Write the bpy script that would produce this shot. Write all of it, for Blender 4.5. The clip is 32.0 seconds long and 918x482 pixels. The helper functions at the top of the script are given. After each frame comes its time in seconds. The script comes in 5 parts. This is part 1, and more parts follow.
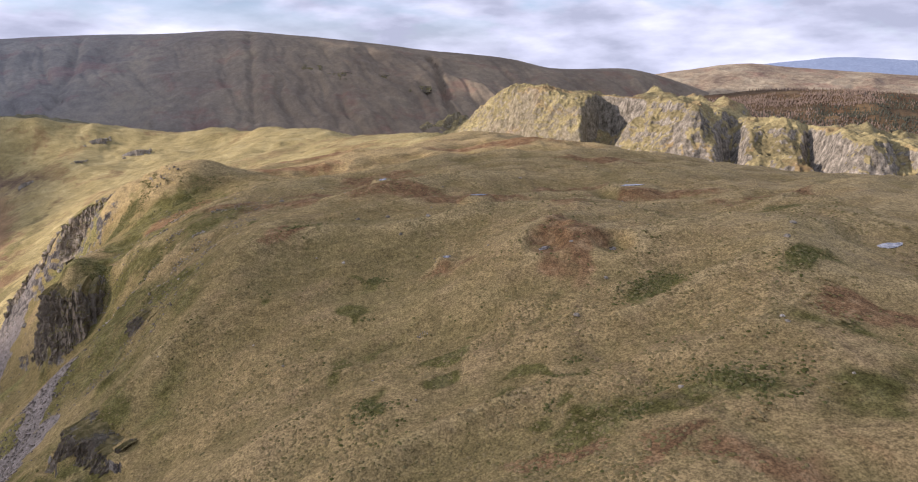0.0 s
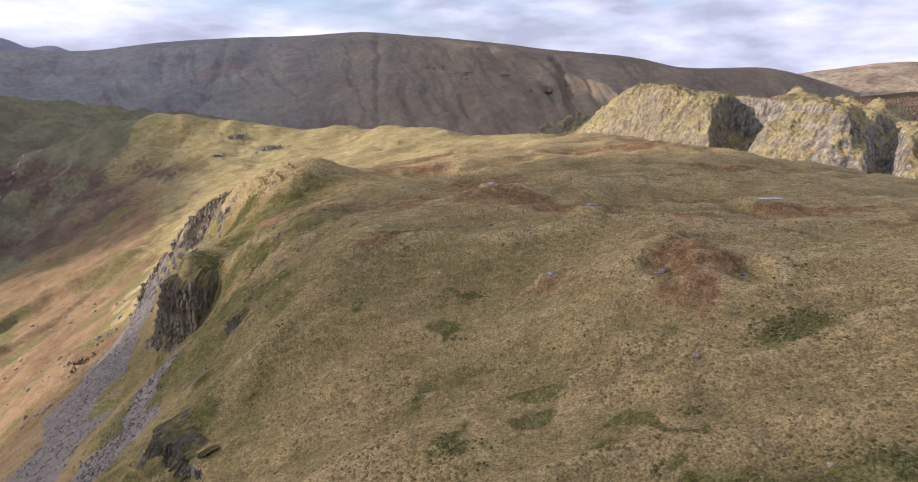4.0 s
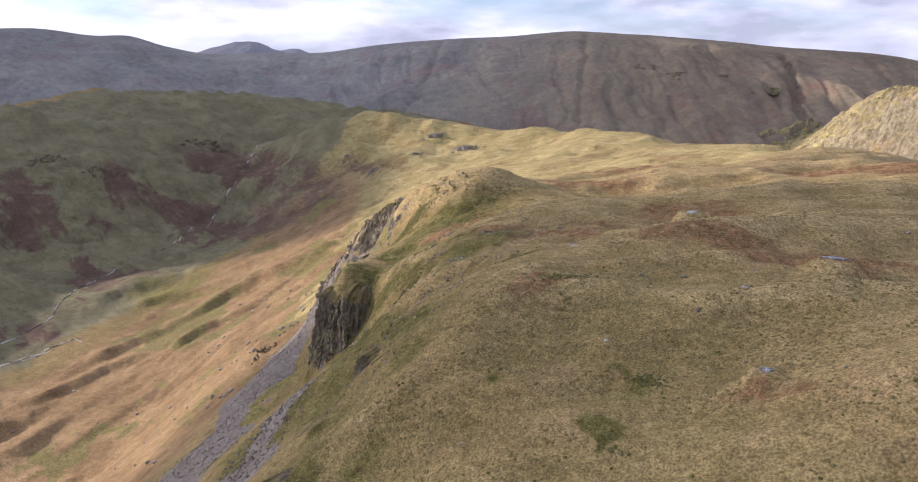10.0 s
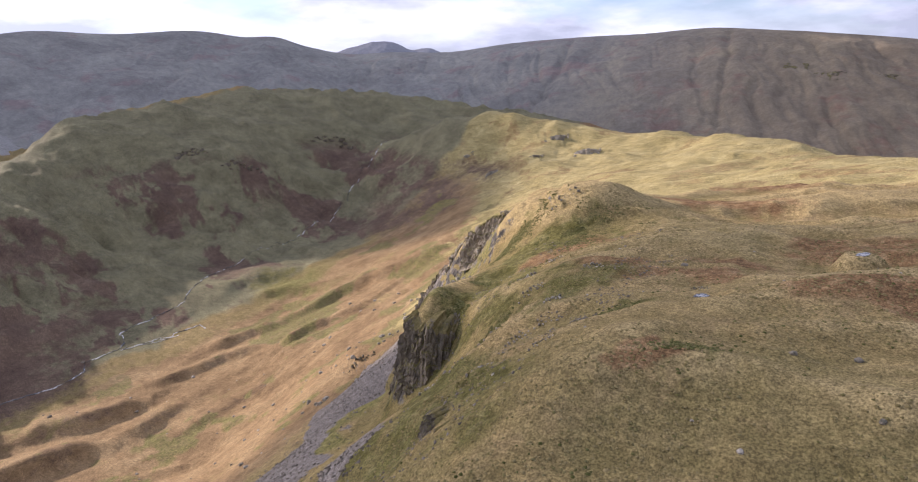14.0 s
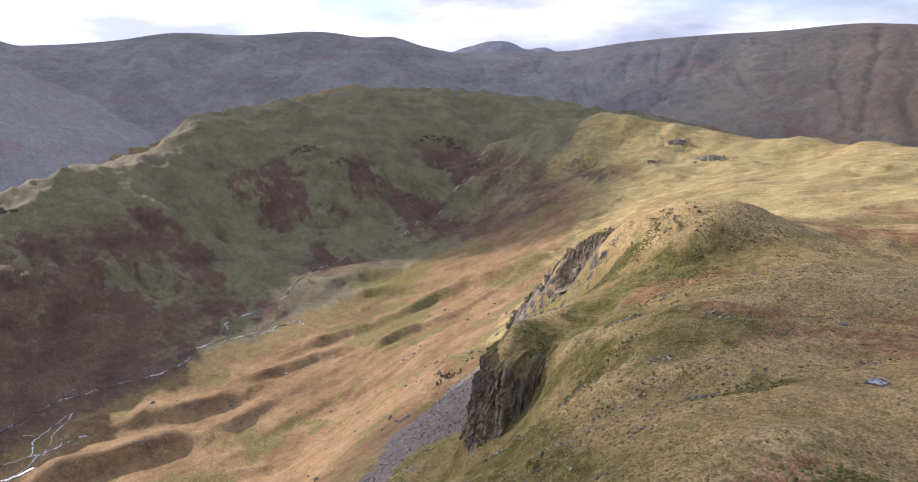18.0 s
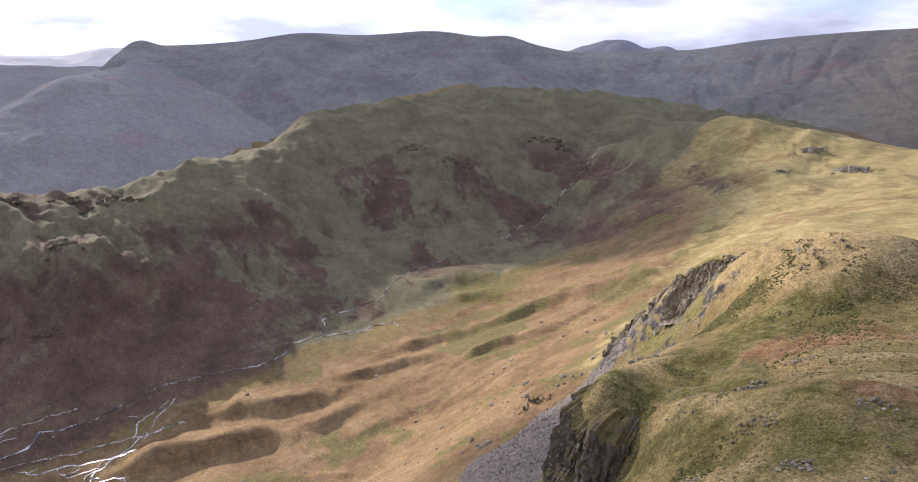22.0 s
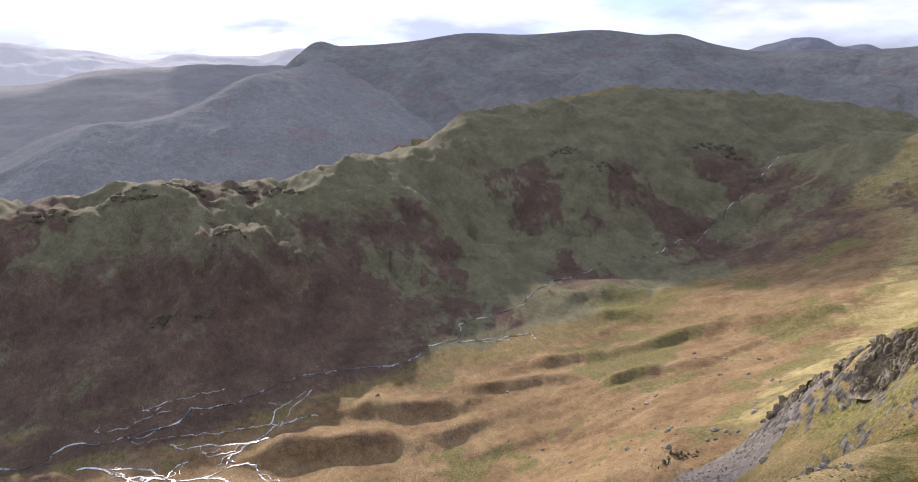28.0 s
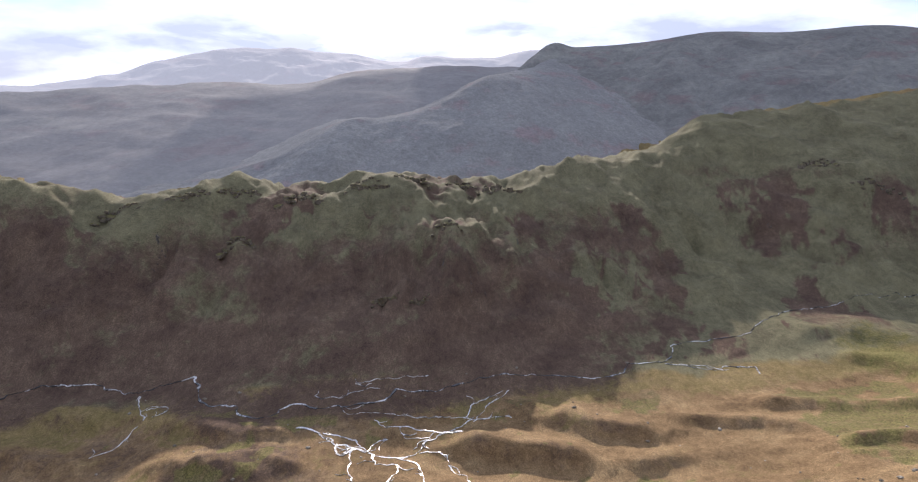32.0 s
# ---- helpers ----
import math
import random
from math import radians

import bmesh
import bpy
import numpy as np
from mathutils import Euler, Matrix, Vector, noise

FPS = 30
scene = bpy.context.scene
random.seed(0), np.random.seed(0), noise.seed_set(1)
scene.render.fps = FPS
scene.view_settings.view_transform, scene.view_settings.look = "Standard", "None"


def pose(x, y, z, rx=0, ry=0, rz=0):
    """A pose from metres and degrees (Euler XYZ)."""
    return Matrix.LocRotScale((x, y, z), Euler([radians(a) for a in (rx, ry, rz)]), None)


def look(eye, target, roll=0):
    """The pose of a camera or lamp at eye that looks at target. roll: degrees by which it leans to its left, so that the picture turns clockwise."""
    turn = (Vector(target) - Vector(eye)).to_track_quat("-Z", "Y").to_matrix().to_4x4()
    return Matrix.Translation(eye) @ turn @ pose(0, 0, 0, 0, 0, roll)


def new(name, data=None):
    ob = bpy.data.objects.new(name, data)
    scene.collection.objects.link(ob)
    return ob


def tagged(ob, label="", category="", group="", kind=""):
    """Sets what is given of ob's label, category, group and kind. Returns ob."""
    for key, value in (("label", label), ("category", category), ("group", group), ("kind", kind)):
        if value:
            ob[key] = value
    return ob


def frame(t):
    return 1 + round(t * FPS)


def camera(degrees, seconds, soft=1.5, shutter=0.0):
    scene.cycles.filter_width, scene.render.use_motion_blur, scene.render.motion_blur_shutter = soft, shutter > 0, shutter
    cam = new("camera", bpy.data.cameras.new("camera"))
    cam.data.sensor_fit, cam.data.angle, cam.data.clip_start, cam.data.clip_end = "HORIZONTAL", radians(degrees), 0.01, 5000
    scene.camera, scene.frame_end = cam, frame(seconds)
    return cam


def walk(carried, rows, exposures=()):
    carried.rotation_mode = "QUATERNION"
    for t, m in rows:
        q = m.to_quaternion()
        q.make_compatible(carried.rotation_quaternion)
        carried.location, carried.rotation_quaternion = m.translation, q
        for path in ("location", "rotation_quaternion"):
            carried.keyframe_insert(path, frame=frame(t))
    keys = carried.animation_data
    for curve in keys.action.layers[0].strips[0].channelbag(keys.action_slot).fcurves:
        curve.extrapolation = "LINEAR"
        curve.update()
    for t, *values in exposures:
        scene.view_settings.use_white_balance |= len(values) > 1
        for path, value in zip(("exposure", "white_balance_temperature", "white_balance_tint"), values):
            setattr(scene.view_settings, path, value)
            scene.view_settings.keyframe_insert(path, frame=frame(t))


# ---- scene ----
cam = camera(71.19, 32.0, 1.1)
# seconds, place, tilt, turn and lean of the drone's camera
PATH = [
    (0.0, 1.02, 2.45, 249.31, 74.842, -7.853, 0.191),
    (0.5, 1.42, 3.32, 249.36, 74.825, -6.457, 0.234),
    (1.0, 1.88, 4.27, 249.34, 74.816, -5.024, 0.212),
    (1.5, 2.34, 5.40, 249.28, 74.814, -3.756, 0.189),
    (2.0, 2.73, 6.65, 249.20, 74.810, -2.481, 0.163),
    (2.5, 3.05, 7.98, 249.10, 74.799, -1.248, 0.156),
    (3.0, 3.43, 9.53, 249.03, 74.805, 0.155, 0.127),
    (3.5, 3.85, 11.27, 248.99, 74.802, 1.379, 0.083),
    (4.0, 4.25, 13.20, 248.95, 74.801, 2.736, 0.030),
    (4.5, 4.62, 15.28, 248.92, 74.802, 4.197, 0.012),
    (5.0, 4.94, 17.48, 248.91, 74.803, 5.736, 0.028),
    (5.5, 5.21, 19.76, 248.91, 74.803, 7.326, 0.057),
    (6.0, 5.41, 22.09, 248.92, 74.801, 8.939, 0.036),
    (6.5, 5.64, 24.55, 248.94, 74.803, 10.721, 0.012),
    (7.0, 5.89, 27.17, 248.94, 74.797, 12.323, -0.015),
    (7.5, 5.94, 29.81, 248.88, 74.807, 13.672, -0.032),
    (8.0, 5.93, 32.58, 248.86, 74.804, 15.086, -0.052),
    (8.5, 5.89, 35.37, 248.89, 74.803, 16.488, -0.059),
    (9.0, 5.78, 38.09, 248.97, 74.802, 17.825, -0.088),
    (9.5, 5.59, 40.79, 249.06, 74.806, 19.281, -0.105),
    (10.0, 5.26, 43.61, 249.14, 74.797, 20.587, -0.098),
    (10.5, 4.89, 46.47, 249.17, 74.798, 21.774, -0.084),
    (11.0, 4.51, 49.37, 249.20, 74.789, 23.150, -0.084),
    (11.5, 4.03, 52.36, 249.26, 74.761, 24.387, -0.118),
    (12.0, 3.51, 55.43, 249.38, 74.746, 26.098, -0.134),
    (12.5, 2.97, 58.52, 249.44, 74.734, 27.790, -0.136),
    (13.0, 2.30, 61.54, 249.49, 74.737, 29.255, -0.140),
    (13.5, 1.54, 64.58, 249.57, 74.734, 30.344, -0.165),
    (14.0, 0.80, 67.60, 249.63, 74.727, 31.791, -0.150),
    (14.5, -0.08, 70.59, 249.53, 74.739, 32.987, -0.165),
    (15.0, -1.25, 73.71, 249.34, 74.748, 34.526, -0.077),
    (15.5, -2.60, 76.87, 249.10, 74.753, 36.210, -0.036),
    (16.0, -4.03, 79.97, 248.87, 74.755, 37.840, -0.068),
    (16.5, -5.40, 82.92, 248.68, 74.752, 39.216, -0.145),
    (17.0, -6.63, 85.61, 248.58, 74.744, 40.139, -0.134),
    (17.5, -7.84, 88.14, 248.60, 74.731, 40.911, -0.146),
    (18.0, -9.10, 90.56, 248.67, 74.726, 41.701, -0.111),
    (18.5, -10.42, 92.93, 248.73, 74.732, 42.541, -0.070),
    (19.0, -11.69, 95.30, 248.79, 74.710, 44.175, -0.075),
    (19.5, -13.00, 97.74, 248.86, 74.693, 46.417, -0.077),
    (20.0, -14.39, 100.27, 248.91, 74.686, 48.872, -0.035),
    (20.5, -15.84, 102.77, 248.89, 74.687, 50.400, -0.004),
    (21.0, -17.32, 105.14, 248.84, 74.684, 50.590, 0.023),
    (21.5, -18.77, 107.39, 248.73, 74.669, 51.056, 0.007),
    (22.0, -20.24, 109.51, 248.59, 74.669, 51.563, 0.036),
    (22.5, -21.74, 111.54, 248.48, 74.662, 51.923, 0.029),
    (23.0, -23.23, 113.40, 248.42, 74.664, 52.347, 0.057),
    (23.5, -24.64, 115.09, 248.41, 74.659, 52.817, 0.059),
    (24.0, -25.95, 116.71, 248.43, 74.661, 53.176, 0.105),
    (24.5, -27.24, 118.32, 248.48, 74.649, 54.184, 0.083),
    (25.0, -28.65, 119.87, 248.51, 74.653, 55.545, 0.080),
    (25.5, -30.15, 121.47, 248.62, 74.644, 57.036, 0.101),
    (26.0, -31.78, 123.04, 248.70, 74.639, 58.602, 0.050),
    (26.5, -33.44, 124.57, 248.74, 74.635, 60.242, 0.028),
    (27.0, -35.06, 126.08, 248.75, 74.633, 61.957, 0.062),
    (27.5, -36.54, 127.55, 248.71, 74.631, 63.745, 0.135),
    (28.0, -37.82, 128.99, 248.61, 74.628, 65.605, 0.130),
    (28.5, -39.06, 130.33, 248.49, 74.647, 67.884, 0.122),
    (29.0, -40.41, 131.51, 248.33, 74.644, 70.508, 0.098),
    (29.5, -41.86, 132.58, 248.17, 74.660, 73.282, 0.106),
    (30.0, -43.37, 133.61, 248.01, 74.654, 75.964, 0.047),
    (30.5, -44.90, 134.62, 247.79, 74.666, 78.900, 0.088),
    (31.0, -46.40, 135.53, 247.49, 74.682, 81.441, 0.052),
    (31.5, -47.84, 136.37, 247.14, 74.708, 83.654, 0.026),
    (32.0, -49.24, 137.22, 246.75, 74.739, 85.657, 0.057),
]
EXPOSURES = [(0.0, 0.13, 5960, 25), (16.0, 0.33, 5930, 26), (32.0, 0.12, 5820, 20)]
walk(cam, [(t, pose(x, y, z, rx, 0, rz) @ pose(0, 0, 0, 0, 0, lean)) for t, x, y, z, rx, rz, lean in PATH], EXPOSURES)

# ---------------------------------------------------------------- light
SUN_TURN, SUN_HEIGHT = radians(92.0), radians(18.0)      # from the y axis towards -x, and above the horizon
TO_SUN = Vector((-math.sin(SUN_TURN) * math.cos(SUN_HEIGHT), math.cos(SUN_TURN) * math.cos(SUN_HEIGHT), math.sin(SUN_HEIGHT)))
sun_data = bpy.data.lights.new("sun", "SUN")
sun_data.energy, sun_data.angle, sun_data.color = 5.0, radians(0.6), (1.0, 0.88, 0.70)
sun = new("sun", sun_data)
sun.matrix_world = look(TO_SUN * 3000, (0, 0, 0))

world = bpy.data.worlds.new("sky")
scene.world = world
world.use_nodes = True


def sky_nodes(tree):
    n, l = tree.nodes, tree.links
    n.clear()
    out, bg = n.new("ShaderNodeOutputWorld"), n.new("ShaderNodeBackground")
    sky = n.new("ShaderNodeTexSky")
    sky.sky_type, sky.sun_disc = "NISHITA", False
    sky.sun_elevation, sky.sun_rotation = SUN_HEIGHT, -SUN_TURN
    sky.altitude, sky.air_density, sky.dust_density, sky.ozone_density = 450, 1.0, 0.2, 3.0
    co = n.new("ShaderNodeTexCoord")
    # long flat banks of cloud
    lay = n.new("ShaderNodeMapping")
    lay.inputs["Scale"].default_value = (1.0, 1.0, 3.4)
    l.new(co.outputs["Generated"], lay.inputs["Vector"])
    tex = n.new("ShaderNodeTexNoise")
    tex.inputs["Scale"].default_value, tex.inputs["Detail"].default_value, tex.inputs["Roughness"].default_value = 3.4, 7, 0.52
    tex.inputs["Distortion"].default_value = 0.35
    l.new(lay.outputs[0], tex.inputs["Vector"])
    cover = n.new("ShaderNodeValToRGB")
    cover.color_ramp.elements[0].position, cover.color_ramp.elements[1].position = 0.36, 0.52
    l.new(tex.outputs["Fac"], cover.inputs[0])
    # body of the clouds: grey bases, white thin parts
    tex2 = n.new("ShaderNodeTexNoise")
    tex2.inputs["Scale"].default_value, tex2.inputs["Detail"].default_value, tex2.inputs["Roughness"].default_value = 4.6, 7, 0.52
    l.new(lay.outputs[0], tex2.inputs["Vector"])
    grey = n.new("ShaderNodeValToRGB")
    e = grey.color_ramp.elements
    e[0].position, e[0].color = 0.36, (7.6, 7.9, 8.5, 1)
    e[1].position, e[1].color = 0.60, (3.7, 4.0, 4.55, 1)
    l.new(tex2.outputs["Fac"], grey.inputs[0])
    # brightening of the cloud towards the sun
    dot = n.new("ShaderNodeVectorMath"); dot.operation = "DOT_PRODUCT"; dot.inputs[1].default_value = TO_SUN
    l.new(co.outputs["Generated"], dot.inputs[0])
    near = n.new("ShaderNodeMapRange")
    near.inputs["From Min"].default_value, near.inputs["From Max"].default_value = 0.55, 1.0
    near.inputs["To Min"].default_value, near.inputs["To Max"].default_value = 1.0, 1.5
    near.interpolation_type = "SMOOTHSTEP"
    l.new(dot.outputs["Value"], near.inputs[0])
    lit = n.new("ShaderNodeVectorMath"); lit.operation = "SCALE"
    l.new(grey.outputs[0], lit.inputs[0]); l.new(near.outputs[0], lit.inputs["Scale"])
    mix = n.new("ShaderNodeMix"); mix.data_type = "RGBA"
    sep, low, most = n.new("ShaderNodeSeparateXYZ"), n.new("ShaderNodeMapRange"), n.new("ShaderNodeMath")
    l.new(co.outputs["Generated"], sep.inputs[0])
    l.new(sep.outputs["Z"], low.inputs[0])
    low.inputs["From Min"].default_value, low.inputs["From Max"].default_value, low.inputs["To Min"].default_value, low.inputs["To Max"].default_value = 0.03, 0.13, 0.92, 0.0
    most.operation = "MAXIMUM"
    l.new(cover.outputs[0], most.inputs[0])
    l.new(low.outputs[0], most.inputs[1])
    l.new(most.outputs[0], mix.inputs["Factor"]); l.new(sky.outputs[0], mix.inputs["A"]); l.new(lit.outputs[0], mix.inputs["B"])
    bg.inputs["Strength"].default_value = 0.125
    l.new(mix.outputs["Result"], bg.inputs["Color"])
    l.new(bg.outputs[0], out.inputs[0])


sky_nodes(world.node_tree)

# ---------------------------------------------------------------- numbers: noise and surfaces


def lattice(i, j, seed):
    h = (i * 374761393 + j * 668265263 + seed * 974634777) & 0xFFFFFFFF
    h = ((h ^ (h >> 13)) * 1274126177) & 0xFFFFFFFF
    return ((h ^ (h >> 16)) & 0xFFFF) / 65535.0


def value_noise(x, y, seed=0):
    """Smooth noise from -1 to 1, one bump a unit."""
    i, j = np.floor(x).astype(np.int64), np.floor(y).astype(np.int64)
    u, v = x - i, y - j
    u, v = u * u * u * (u * (6 * u - 15) + 10), v * v * v * (v * (6 * v - 15) + 10)
    a, b = lattice(i, j, seed), lattice(i + 1, j, seed)
    c, d = lattice(i, j + 1, seed), lattice(i + 1, j + 1, seed)
    return 2 * (a + (b - a) * u + (c - a) * v + (a - b - c + d) * u * v) - 1


def fbm(x, y, size, octaves=5, rough=0.5, seed=0, ridged=False):
    total, amp = np.zeros_like(x), 1.0
    for k in range(octaves):
        turn = 0.6 + 1.1 * k
        ca, sa = math.cos(turn), math.sin(turn)
        n = value_noise((x * ca - y * sa) / size + 17.3 * k, (x * sa + y * ca) / size - 9.1 * k, seed + 31 * k)
        total += amp * (1 - 2 * np.abs(n) if ridged else n)
        size, amp = size / 2, amp * rough
    return total


def smooth(a, b, x):
    u = np.clip((x - a) / (b - a), 0, 1)
    return u * u * (3 - 2 * u)


def along(points, n):
    """n points evenly spread along a smooth line through the given points."""
    p = np.array(points, float)
    s = np.r_[0, np.cumsum(np.linalg.norm(np.diff(p[:, :2], axis=0), axis=1))]
    m = np.gradient(p, s, axis=0)
    q = np.linspace(0, s[-1], n)
    k = np.clip(np.searchsorted(s, q) - 1, 0, len(s) - 2)
    h = (s[k + 1] - s[k])[:, None]
    u = ((q - s[k]) / h[:, 0])[:, None]
    return (2 * u**3 - 3 * u**2 + 1) * p[k] + (u**3 - 2 * u**2 + u) * h * m[k] + (3 * u**2 - 2 * u**3) * p[k + 1] + (u**3 - u**2) * h * m[k + 1]


def line_distance(x, y, points):
    """Distance in plan from every (x, y) to a broken line."""
    best = np.full(x.shape, 1e9)
    for (ax, ay, *_), (bx, by, *_) in zip(points[:-1], points[1:]):
        dx, dy = bx - ax, by - ay
        u = np.clip(((x - ax) * dx + (y - ay) * dy) / (dx * dx + dy * dy), 0, 1)
        best = np.minimum(best, np.hypot(x - ax - u * dx, y - ay - u * dy))
    return best


def grid_mesh(name, co, rows, cols, material, wrap=False, layers=None):
    """A mesh of rows x cols points, joined by quads."""
    me = bpy.data.meshes.new(name)
    i = np.arange(rows - 1)[:, None] * cols
    if wrap:
        j = np.arange(cols)[None, :]
        k = (j + 1) % cols
    else:
        j = np.arange(cols - 1)[None, :]
        k = j + 1
    quads = np.stack([i + j, i + k, i + cols + k, i + cols + j], -1).reshape(-1, 4)
    me.vertices.add(rows * cols)
    me.vertices.foreach_set("co", np.asarray(co, np.float32).ravel())
    me.loops.add(quads.size)
    me.loops.foreach_set("vertex_index", quads.ravel().astype(np.int32))
    me.polygons.add(len(quads))
    me.polygons.foreach_set("loop_start", np.arange(0, quads.size, 4, dtype=np.int32))
    me.polygons.foreach_set("loop_total", np.full(len(quads), 4, np.int32))
    me.polygons.foreach_set("use_smooth", np.ones(len(quads), bool))
    for key, values in (layers or {}).items():
        me.attributes.new(key, "FLOAT", "POINT").data.foreach_set("value", np.asarray(values, np.float32).ravel())
    me.update(calc_edges=True)
    me.materials.append(material)
    return me


# ---------------------------------------------------------------- materials


class Nodes:
    """Short ways to wire a material."""

    def __init__(self, name):
        self.mat = bpy.data.materials.new(name)
        self.mat.use_nodes = True
        self.n, self.l = self.mat.node_tree.nodes, self.mat.node_tree.links
        self.bsdf = self.n["Principled BSDF"]
        self.place = self.n.new("ShaderNodeNewGeometry").outputs["Position"]

    def put(self, socket, value):
        if hasattr(value, "is_output"):
            self.l.new(value, socket)
        else:
            socket.default_value = value

    def noise(self, size, detail=4, rough=0.55, stretch=(1, 1, 1), warp=0.0):
        t, m = self.n.new("ShaderNodeTexNoise"), self.n.new("ShaderNodeMapping")
        m.inputs["Scale"].default_value = stretch
        self.l.new(self.place, m.inputs["Vector"])
        self.l.new(m.outputs[0], t.inputs["Vector"])
        t.inputs["Scale"].default_value, t.inputs["Detail"].default_value = 1 / size, detail
        t.inputs["Roughness"].default_value, t.inputs["Distortion"].default_value = rough, warp
        return t.outputs["Fac"]

    def ramp(self, fac, *stops):
        r = self.n.new("ShaderNodeValToRGB")
        e = r.color_ramp.elements
        while len(e) < len(stops):
            e.new(0.5)
        for k, (at, c) in enumerate(stops):
            e[k].position, e[k].color = at, (*c, 1) if len(c) == 3 else c
        self.put(r.inputs[0], fac)
        return r.outputs[0]

    def step(self, fac, a, b, lo=0.0, hi=1.0):
        r = self.n.new("ShaderNodeMapRange")
        r.interpolation_type = "SMOOTHSTEP"
        self.put(r.inputs["Value"], fac)
        for key, v in (("From Min", a), ("From Max", b), ("To Min", lo), ("To Max", hi)):
            self.put(r.inputs[key], v)
        return r.outputs[0]

    def math(self, op, a, b=0.0):
        r = self.n.new("ShaderNodeMath")
        r.operation = op
        self.put(r.inputs[0], a)
        self.put(r.inputs[1], b)
        return r.outputs[0]

    def mix(self, fac, a, b, blend="MIX"):
        r = self.n.new("ShaderNodeMix")
        r.data_type, r.blend_type = "RGBA", blend
        self.put(r.inputs["Factor"], fac)
        for key, v in (("A", a), ("B", b)):
            self.put(r.inputs[key], (*v, 1) if isinstance(v, tuple) and len(v) == 3 else v)
        return r.outputs["Result"]

    def layer(self, key):
        a = self.n.new("ShaderNodeAttribute")
        a.attribute_name = key
        return a.outputs["Fac"]

    def steep(self):
        """How far the ground leans: 0 flat, 1 upright."""
        g, s = self.n.new("ShaderNodeNewGeometry"), self.n.new("ShaderNodeSeparateXYZ")
        self.l.new(g.outputs["Normal"], s.inputs[0])
        return self.math("SUBTRACT", 1.0, s.outputs["Z"])

    def bump(self, heights):
        normal = None
        for h, strength, distance in heights:
            b = self.n.new("ShaderNodeBump")
            b.inputs["Strength"].default_value, b.inputs["Distance"].default_value = strength, distance
            self.l.new(h, b.inputs["Height"])
            if normal:
                self.l.new(normal, b.inputs["Normal"])
            normal = b.outputs[0]
        self.l.new(normal, self.bsdf.inputs["Normal"])

    def done(self, colour, roughness=0.9, gloss=0.15):
        self.put(self.bsdf.inputs["Base Color"], colour)
        self.put(self.bsdf.inputs["Roughness"], roughness)
        self.bsdf.inputs["Specular IOR Level"].default_value = gloss
        return self.mat


